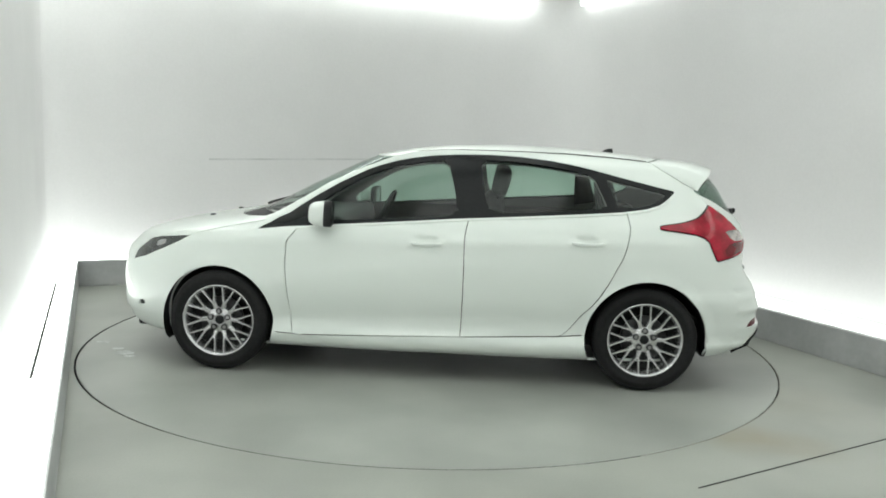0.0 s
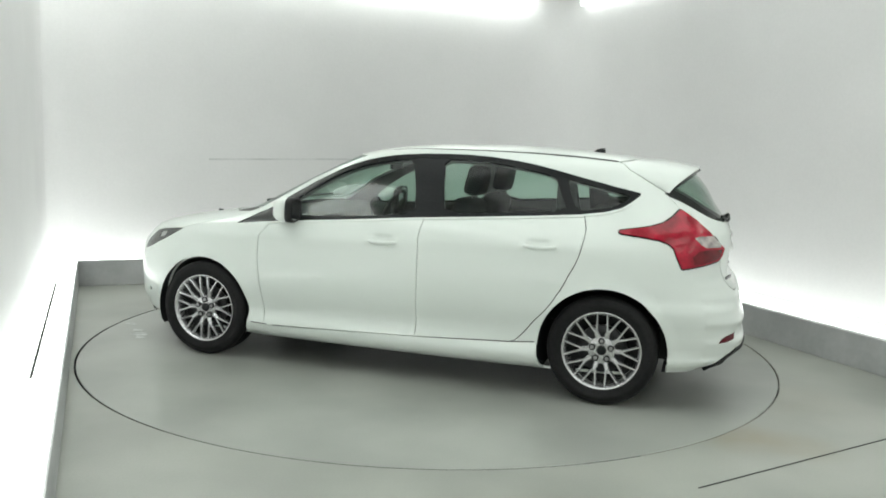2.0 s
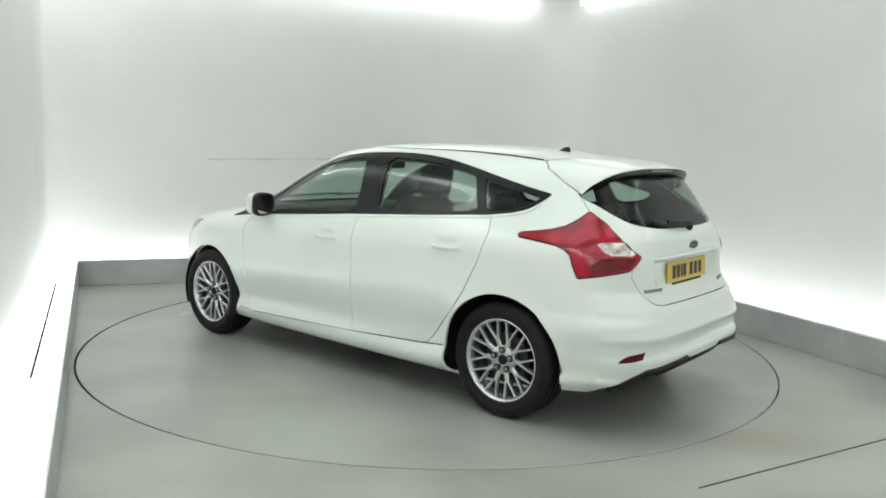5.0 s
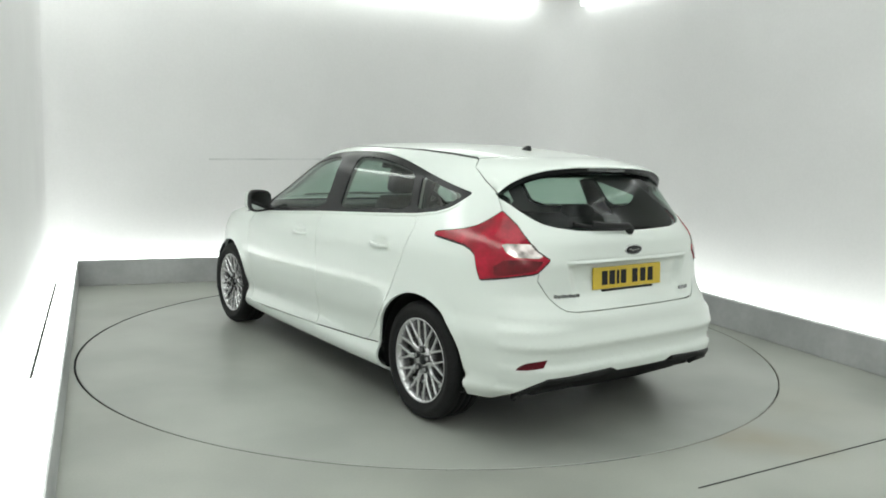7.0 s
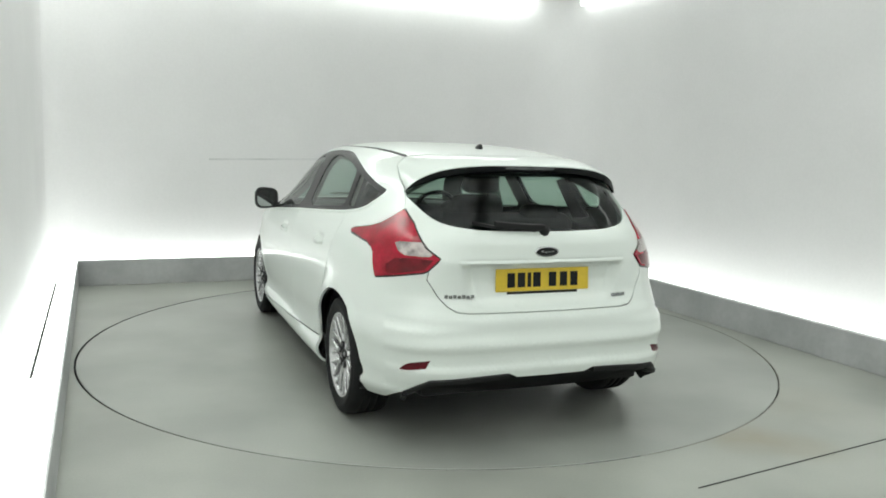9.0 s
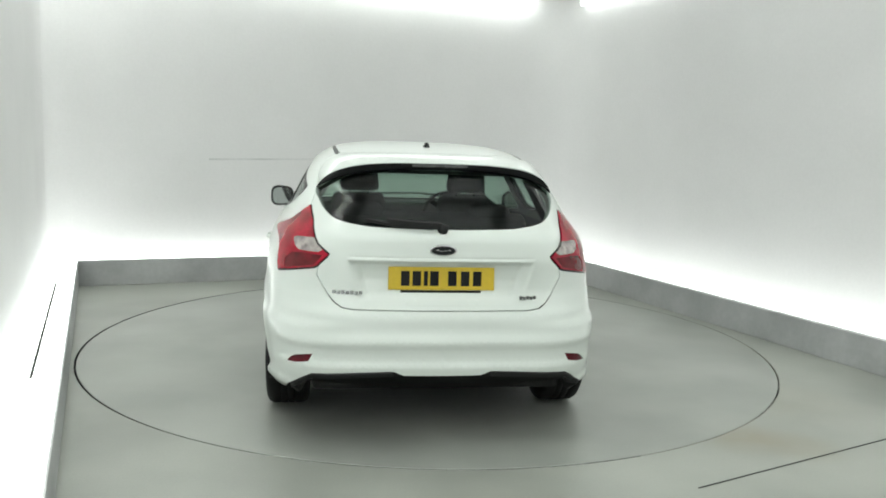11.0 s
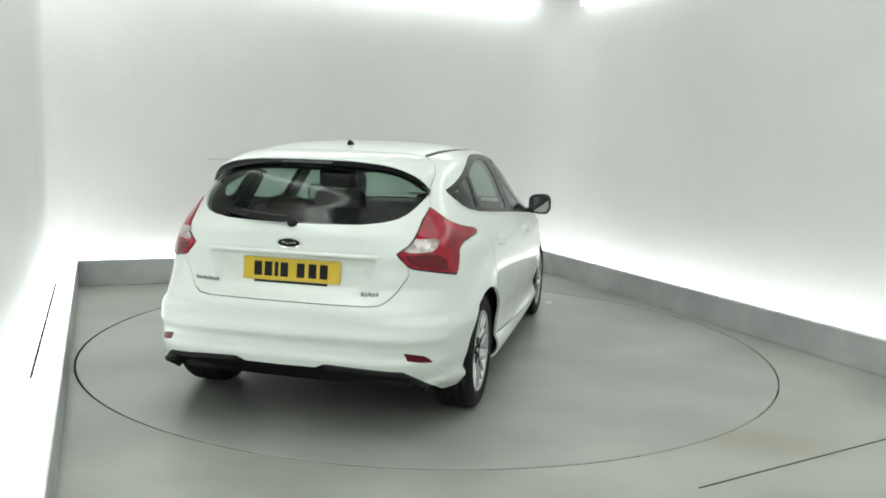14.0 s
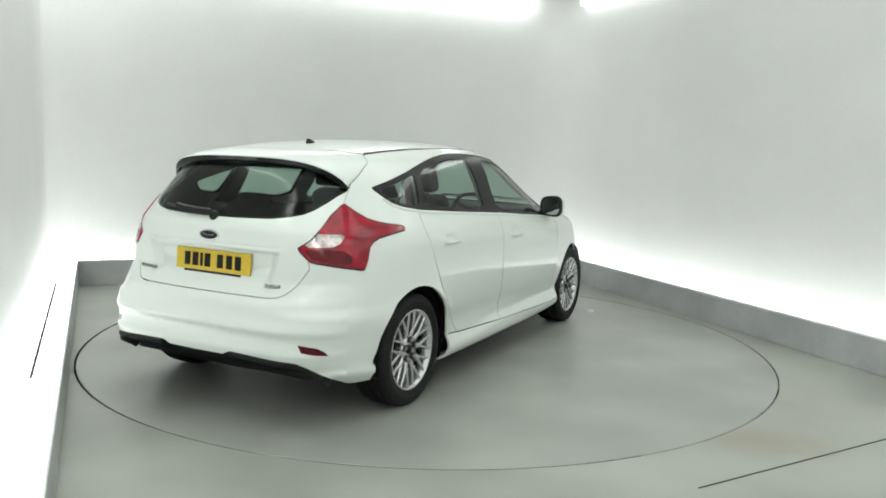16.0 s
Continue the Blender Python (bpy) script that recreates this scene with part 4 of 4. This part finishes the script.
def build_cabin(car):
    for y in (0.36, -0.36):
        seat = new("front_seat", None)
        seat.parent = car
        tagged(seat, "dark cloth front seat with headrest")
        bm = bmesh.new()
        soft_block(bm, 0.05, y, 0.50, 0.52, 0.50, 0.16, 0)
        part("seat", bm, CABIN, seat, smooth=True)
        bm = bmesh.new()
        soft_block(bm, -0.30, y, 0.82, 0.15, 0.48, 0.62, 16, 0.72)
        part("backrest", bm, CABIN, seat, smooth=True)
        bm = bmesh.new()
        soft_block(bm, -0.42, y, 1.235, 0.11, 0.27, 0.19, 12, 0.85, 0.05)
        part("headrest", bm, CABIN, seat, smooth=True)
        for d in (-0.06, 0.06):
            bm = bmesh.new()
            bar(bm, (-0.37, y + d, 1.08), (-0.415, y + d, 1.18), 0.012, 0.012, (1, 0, 0))
            part("headrest_post", bm, DARK_METAL, seat)
    bench = new("rear_bench", None)
    bench.parent = car
    tagged(bench, "dark cloth rear bench with two low headrests")
    bm = bmesh.new()
    soft_block(bm, -0.85, 0, 0.50, 0.50, 1.24, 0.17, 0, 0.97)
    part("seat", bm, CABIN, bench, smooth=True)
    bm = bmesh.new()
    soft_block(bm, -1.13, 0, 0.79, 0.14, 1.24, 0.58, 20, 0.95)
    part("backrest", bm, CABIN, bench, smooth=True)
    for y in (0.37, -0.37):
        bm = bmesh.new()
        soft_block(bm, -1.225, y, 1.075, 0.09, 0.26, 0.09, 15, 0.85, 0.04)
        part("headrest", bm, CABIN, bench, smooth=True)
    for y in (1, -1):
        bm = bmesh.new()
        bar(bm, (-1.085, y * 0.735, 1.03), (-1.045, y * 0.605, 1.265), 0.16, 0.03, (0, -y, 0), width_end=0.11)
        part("pillar_trim", bm, CABIN, car, "dark trim inside the rear pillar")
    bm = bmesh.new()
    soft_block(bm, 0.82, 0, 0.86, 0.50, 1.36, 0.26, 0, 0.95, 0.08)
    part("dashboard", bm, PLASTIC, car, "dark plastic dashboard", True)
    bm = bmesh.new()
    box(bm, -1.80, -1.30, -0.55, 0.55, 0.965, 0.985, bevel=0.006)
    part("parcel_shelf", bm, CABIN, car, "dark parcel shelf behind the rear bench")
    # right-hand steering wheel
    bm = bmesh.new()
    n, m = 40, 8
    tilt = Matrix.Translation((0.46, -0.36, 0.93)) @ Matrix.Rotation(radians(65), 4, "Y")
    rows = [[bm.verts.new(tilt @ Vector(((0.18 + 0.015 * math.cos(2 * math.pi * j / m)) * math.cos(2 * math.pi * i / n), (0.18 + 0.015 * math.cos(2 * math.pi * j / m)) * math.sin(2 * math.pi * i / n), 0.015 * math.sin(2 * math.pi * j / m)))) for j in range(m)] for i in range(n)]
    for i in range(n):
        for j in range(m):
            bm.faces.new((rows[i][j], rows[(i + 1) % n][j], rows[(i + 1) % n][(j + 1) % m], rows[i][(j + 1) % m]))
    for a in (0.0, 2.2, -2.2):
        bar(bm, tilt @ Vector((0, 0, 0)), tilt @ Vector((0.175 * math.cos(a), 0.175 * math.sin(a), 0)), 0.04, 0.015, tilt.to_3x3() @ Vector((0, 0, -1)))
    part("steering_wheel", bm, PLASTIC, car, "black steering wheel", True)
    bm = bmesh.new()
    box(bm, 0.28, 0.30, -0.11, 0.11, 1.275, 1.335, bevel=0.008)
    part("rear_view_mirror", bm, PLASTIC, car, "black interior rear-view mirror")


def build_flange(car):
    """Black edging that runs along the diffuser's top and down the cut of each bumper corner."""
    line = [R(0.235, 0.386), R(0.40, 0.381), S(-2.085, 0.368), S(-2.045, 0.338), S(-1.99, 0.298), S(-1.905, 0.238)]
    p = dense(line, 0.02)
    for s in (1, -1):
        bm = bmesh.new()
        rows = []
        for k, q in enumerate(p):
            c, n = on_body([q])[0], outward([q])[0]
            t = on_body([p[min(k + 1, len(p) - 1)]])[0] - on_body([p[max(k - 1, 0)]])[0]
            t /= max(np.linalg.norm(t), 1e-9)
            down = np.cross(n, t)
            down /= max(np.linalg.norm(down), 1e-9)
            if down[2] > 0:
                down = -down
            rows.append([bm.verts.new((v[0], s * v[1], v[2])) for v in (c - n * 0.06, c + n * 0.004, c + n * 0.009 + down * 0.005, c + n * 0.007 + down * 0.024, c - n * 0.01 + down * 0.030, c - n * 0.06 + down * 0.028)])
        for a, b in zip(rows, rows[1:]):
            for k in range(6):
                bm.faces.new((a[k], a[(k + 1) % 6], b[(k + 1) % 6], b[k]))
        bm.faces.new(rows[0]), bm.faces.new(rows[-1])
        part("diffuser_flange", bm, PLASTIC, car, "black plastic edging of the bumper corner")


def on_tail(y, z, out=0.0):
    uv = np.array([at_tail(abs(y), z)])
    p, n = on_body(uv), outward(uv)
    p = p + n * (relief(uv, p) + out)[:, None]
    return Vector((p[0, 0], math.copysign(p[0, 1], y), p[0, 2]))


def oval(bm, cx, cz, a, b, x0, x1, n=40, y=0.0):
    rings = []
    for k, x in ((1.0, x0), (1.0, x1 + 0.001), (0.93, x1)):
        rings.append([bm.verts.new((x, y + a * k * math.cos(2 * math.pi * i / n), cz + b * k * math.sin(2 * math.pi * i / n))) for i in range(n)])
    for p, q in zip(rings, rings[1:]):
        for i in range(n):
            bm.faces.new((p[i], p[(i + 1) % n], q[(i + 1) % n], q[i]))
    bm.faces.new(rings[-1])


def build_fittings(car):
    # number plate with its seven marks as plain bars
    px_ = on_tail(0.1, 0.81).x
    plate = new("number_plate", None)
    plate.parent = car
    lean = Matrix.Translation((px_ - 0.012, 0, 0.812)) @ Matrix.Rotation(radians(4), 4, "Y")
    plate.matrix_local = lean
    tagged(plate, "yellow rear number plate with black marks")
    part("plate_board", box(bmesh.new(), -0.006, 0.002, -0.26, 0.26, -0.056, 0.056, bevel=0.002), YELLOW, plate, "yellow reflective plate")
    part("plate_holder", box(bmesh.new(), -0.004, 0.022, -0.24, 0.24, -0.05, 0.05, bevel=0.002), PLASTIC, plate, "black plate holder")
    for k, y in enumerate((0.178, 0.122, 0.078, 0.036, -0.052, -0.115, -0.175)):
        wide = 0.010 if k == 2 else 0.021
        part("plate_mark", box(bmesh.new(), -0.0075, -0.005, y - wide, y + wide, -0.036, 0.036, bevel=0.0008), TRIM, plate, "black bar on the plate")
    part("plate_strip", box(bmesh.new(), -0.0065, 0.004, -0.195, 0.20, -0.074, -0.0575, bevel=0.002), PLASTIC, plate, "black strip under the plate")
    # lip over the plate nook
    bm = bmesh.new()
    rows = []
    for k in range(33):
        y = -0.465 + 0.93 * k / 32
        end = min(1.0, (1 - abs(y) / 0.466) * 12)
        p, n = on_tail(y, 0.9035), outward(np.array([at_tail(abs(y), 0.9035)]))[0]
        n = Vector((n[0], math.copysign(n[1], y), n[2]))
        rows.append([bm.verts.new(p + n * (d * end - 0.002) + Vector((0, 0, h))) for d, h in ((0.0, 0.012), (0.006, 0.004), (0.009, -0.003), (0.007, -0.006), (-0.006, -0.006))])
    for a, b in zip(rows, rows[1:]):
        for k in range(4):
            bm.faces.new((a[k], a[k + 1], b[k + 1], b[k]))
    part("plate_lip", bm, PAINT, car, "white painted lip over the number plate", True)
    # oval emblem and small badges
    x = on_tail(0.02, 0.953).x
    bm = bmesh.new()
    oval(bm, 0, 0.953, 0.066, 0.027, x + 0.01, x - 0.006)
    badge = part("emblem", bm, CHROME, car, "chrome-rimmed dark oval emblem", True)
    bm = bmesh.new()
    oval(bm, 0, 0.953, 0.058, 0.021, x + 0.005, x - 0.0075)
    part("emblem_face", bm, TRIM, badge, "dark emblem face")
    bm = bmesh.new()
    for y, w, h, dz in ((0.028, 0.010, 0.0045, 0.003), (0.009, 0.011, 0.003, -0.002), (-0.011, 0.010, 0.0032, 0.0), (-0.030, 0.008, 0.0045, 0.002)):
        oval(bm, 0, 0.953 + dz, w, h, x - 0.006, x - 0.0095, 14, y)
    part("emblem_mark", bm, BADGE, badge, "pale raised shapes on the emblem")
    for y, z, w, h, count, lab in ((0.455, 0.742, 0.075, 0.008, 7, "chrome model badge in separate marks"), (-0.425, 0.722, 0.045, 0.009, 5, "small dark chrome badge in separate marks")):
        bm = bmesh.new()
        for k in range(count):
            c0 = -w + (2 * w / count) * (k + 0.5)
            box(bm, -0.005, 0.006, c0 - 0.76 * w / count, c0 + 0.76 * w / count, -h * (1.0 if k % 2 else 0.8), h * (0.8 if k % 2 else 1.15), bevel=0.002)
        b = part("badge", bm, BADGE, car, lab)
        b.matrix_local = Matrix.Translation(on_tail(y, z, 0.004)) @ Matrix.Rotation(radians(-11 if y > 0 else 11), 4, "Z")
    # mirrors on the doors
    for s in (1, -1):
        m = new("door_mirror", None)
        m.parent = car
        tagged(m, "door mirror with white cap and black housing")
        for name, mat, lab, rows in (("cap", PAINT, "white painted mirror cap", ((0.735, 0.045, 0.030), (0.728, 0.066, 0.048), (0.705, 0.080, 0.062), (0.665, 0.086, 0.068), (0.640, 0.087, 0.069))),
                                     ("housing", PLASTIC, "black mirror housing", ((0.642, 0.086, 0.069), (0.615, 0.087, 0.071), (0.598, 0.085, 0.070), (0.592, 0.080, 0.065), (0.596, 0.072, 0.057))),
                                     ("mirror_glass", MIRROR, "silvered mirror glass", ((0.602, 0.073, 0.058), (0.5975, 0.072, 0.057)))):
            bm = bmesh.new()
            loops = []
            for mx, hy, hz in rows:
                loop = []
                for i in range(36):
                    a = 2 * math.pi * i / 36
                    k = (abs(math.cos(a)) ** 3.2 + abs(math.sin(a)) ** 3.2) ** (-1 / 3.2)
                    yy, zz = hy * k * math.cos(a), hz * k * math.sin(a)
                    loop.append(bm.verts.new((mx - 0.10 * (0.02 + yy) - 0.05 * zz, s * (0.926 + yy), 1.024 + zz * 1.10 * (1 + 1.0 * yy))))
                loops.append(loop)
            for p, q in zip(loops, loops[1:]):
                for i in range(36):
                    bm.faces.new((p[i], p[(i + 1) % 36], q[(i + 1) % 36], q[i]))
            bm.faces.new(loops[0])
            if name != "housing":
                bm.faces.new(loops[-1])
            part(name, bm, mat, m, lab, name != "mirror_glass")
        bm = bmesh.new()
        bar(bm, (0.67, s * 0.80, 0.985), (0.67, s * 0.89, 0.995), 0.07, 0.045, (0, 0, 1))
        part("foot", bm, PLASTIC, m, "black mirror foot")
    # door handles
    for x, z in HANDLES:
        for s in (1, -1):
            uvp = np.array([at_side(x, z)])
            y = float(on_body(uvp)[0, 1] + relief(uvp, on_body(uvp))[0])
            bm = bmesh.new()
            for x0 in (x + 0.078, x - 0.078):
                soft_block(bm, x0, s * (y + 0.002), z, 0.03, 0.03, 0.018, 0, 1.0, 0.006)
            rings = []
            for k in range(13):
                q = -1 + k / 6
                lift, thick, tall = 0.022 * (1 - q ** 4) + 0.004, 0.007, 0.0125 - 0.0035 * q * q
                rings.append([bm.verts.new((x + 0.098 * q, s * (y + lift + thick * math.cos(v)), z - 0.004 * (1 - q * q) + tall * math.sin(v))) for v in (k2 * math.pi / 5 for k2 in range(10))])
            for p, q in zip(rings, rings[1:]):
                for k in range(10):
                    bm.faces.new((p[k], p[(k + 1) % 10], q[(k + 1) % 10], q[k]))
            bm.faces.new(rings[0]), bm.faces.new(rings[-1])
            part("door_handle", bm, PAINT, car, "white painted door handle", True)
    # aerial on the roof
    bm = bmesh.new()
    rows = []
    for k, (sx, sy, z) in enumerate(((1, 1, 0), (0.9, 0.8, 0.02), (0.6, 0.45, 0.042), (0.35, 0.2, 0.052))):
        rows.append([bm.verts.new((-1.135 - 0.010 * k + 0.044 * sx * math.cos(2 * math.pi * i / 16), 0.024 * sy * math.sin(2 * math.pi * i / 16), 1.430 + z * 0.74)) for i in range(16)])
    for p, q in zip(rows, rows[1:]):
        for i in range(16):
            bm.faces.new((p[i], p[(i + 1) % 16], q[(i + 1) % 16], q[i]))
    bm.faces.new(rows[-1])
    part("roof_aerial", bm, PLASTIC, car, "small black roof aerial fin", True)
    # rear wiper
    wiper = new("rear_wiper", None)
    wiper.parent = car
    tagged(wiper, "black rear window wiper")
    o = on_tail(0.0, 1.048, 0.006)
    bm = bmesh.new()
    bmesh.ops.create_uvsphere(bm, u_segments=16, v_segments=10, radius=0.027, matrix=Matrix.Translation(o))
    part("wiper_pivot", bm, PLASTIC, wiper, smooth=True)
    for name, out, wide, spots in (("wiper_arm", 0.03, 0.036, ((0.01, 1.052), (0.10, 1.055), (0.19, 1.062), (0.27, 1.071))),
                                   ("wiper_blade", 0.014, 0.018, ((0.05, 1.047), (0.16, 1.052), (0.27, 1.064), (0.37, 1.082)))):
        pts = [on_tail(y, z, out) for y, z in spots]
        bm = bmesh.new()
        loops = [[bm.verts.new(p + Vector((a * 0.006, 0, b * wide / 2))) for a, b in ((-1, -0.6), (-1, 0.6), (1, 1), (1, -1))] for p in pts]
        for p, q in zip(loops, loops[1:]):
            for k in range(4):
                bm.faces.new((p[k], p[(k + 1) % 4], q[(k + 1) % 4], q[k]))
        bm.faces.new(loops[0]), bm.faces.new(loops[-1])
        part(name, bm, PLASTIC, wiper)
    # windscreen wipers and washer jets
    for y0, y1 in ((0.30, -0.28), (-0.25, -0.62)):
        bm = bmesh.new()
        pts = []
        for k in range(7):
            y = y0 + (y1 - y0) * k / 6
            jz = 1.012 + 0.010 * k / 6
            row = GRID[int(np.argmin(np.abs(GRID[:, 0, 2] - jz)))][:NU]
            pts.append(Vector((float(np.interp(abs(y), row[:, 1], row[:, 0])) + 0.016, y, jz + 0.012)))
        loops = [[bm.verts.new(p + Vector((a * 0.007, 0, b * 0.007))) for a, b in ((-1, -1), (1, -1), (1, 1), (-1, 1))] for p in pts]
        for p, q in zip(loops, loops[1:]):
            for k in range(4):
                bm.faces.new((p[k], p[(k + 1) % 4], q[(k + 1) % 4], q[k]))
        bm.faces.new(loops[0]), bm.faces.new(loops[-1])
        part("windscreen_wiper", bm, PLASTIC, car, "black windscreen wiper")
    for y in (0.30, -0.30):
        row = GRID[int(np.argmin(np.abs(GRID[:, 0, 2] - 0.93)))][:NU]
        bm = bmesh.new()
        soft_block(bm, float(np.interp(abs(y), row[:, 1], row[:, 0])), y, 0.932, 0.035, 0.022, 0.014, 0, 0.8, 0.005)
        part("washer_jet", bm, PLASTIC, car, "black washer jet on the bonnet", True)
    # high brake lamp under the spoiler's edge
    bm = bmesh.new()
    box(bm, -1.788, -1.765, -0.14, 0.14, 1.344, 1.3585, bevel=0.003)
    part("high_brake_lamp", bm, SMOKED, car, "dark high brake lamp in the spoiler edge")


build_room()
build_joint_fill()
turntable = build_turntable()
car = new("car", None)
tagged(car, "white five-door hatchback car parked on the turntable", "car")
build_body(car)
for wx in (AXLE, -AXLE):
    for ws in (1, -1):
        build_wheel(car, wx, ws)
build_wells(car)
build_cabin(car)
build_flange(car)
build_fittings(car)

START, RATE = 175.40, -7.1165
OFF_X, OFF_Y = -0.0745, 0.2039


def motions():
    """The turntable turns clockwise at an even rate and carries the car with it."""
    car_rows, disc_rows = [], []
    for k in range(33):
        t = k * 0.5
        a = START + RATE * t
        c, s = math.cos(radians(a)), math.sin(radians(a))
        car_rows.append((t, pose(c * OFF_X - s * OFF_Y, s * OFF_X + c * OFF_Y, 0.001, 0, 0, a)))
        disc_rows.append((t, pose(HOLE_C.x, HOLE_C.y, 0, 0, 0, a)))
    walk(car, car_rows)
    walk(turntable, disc_rows)


motions()
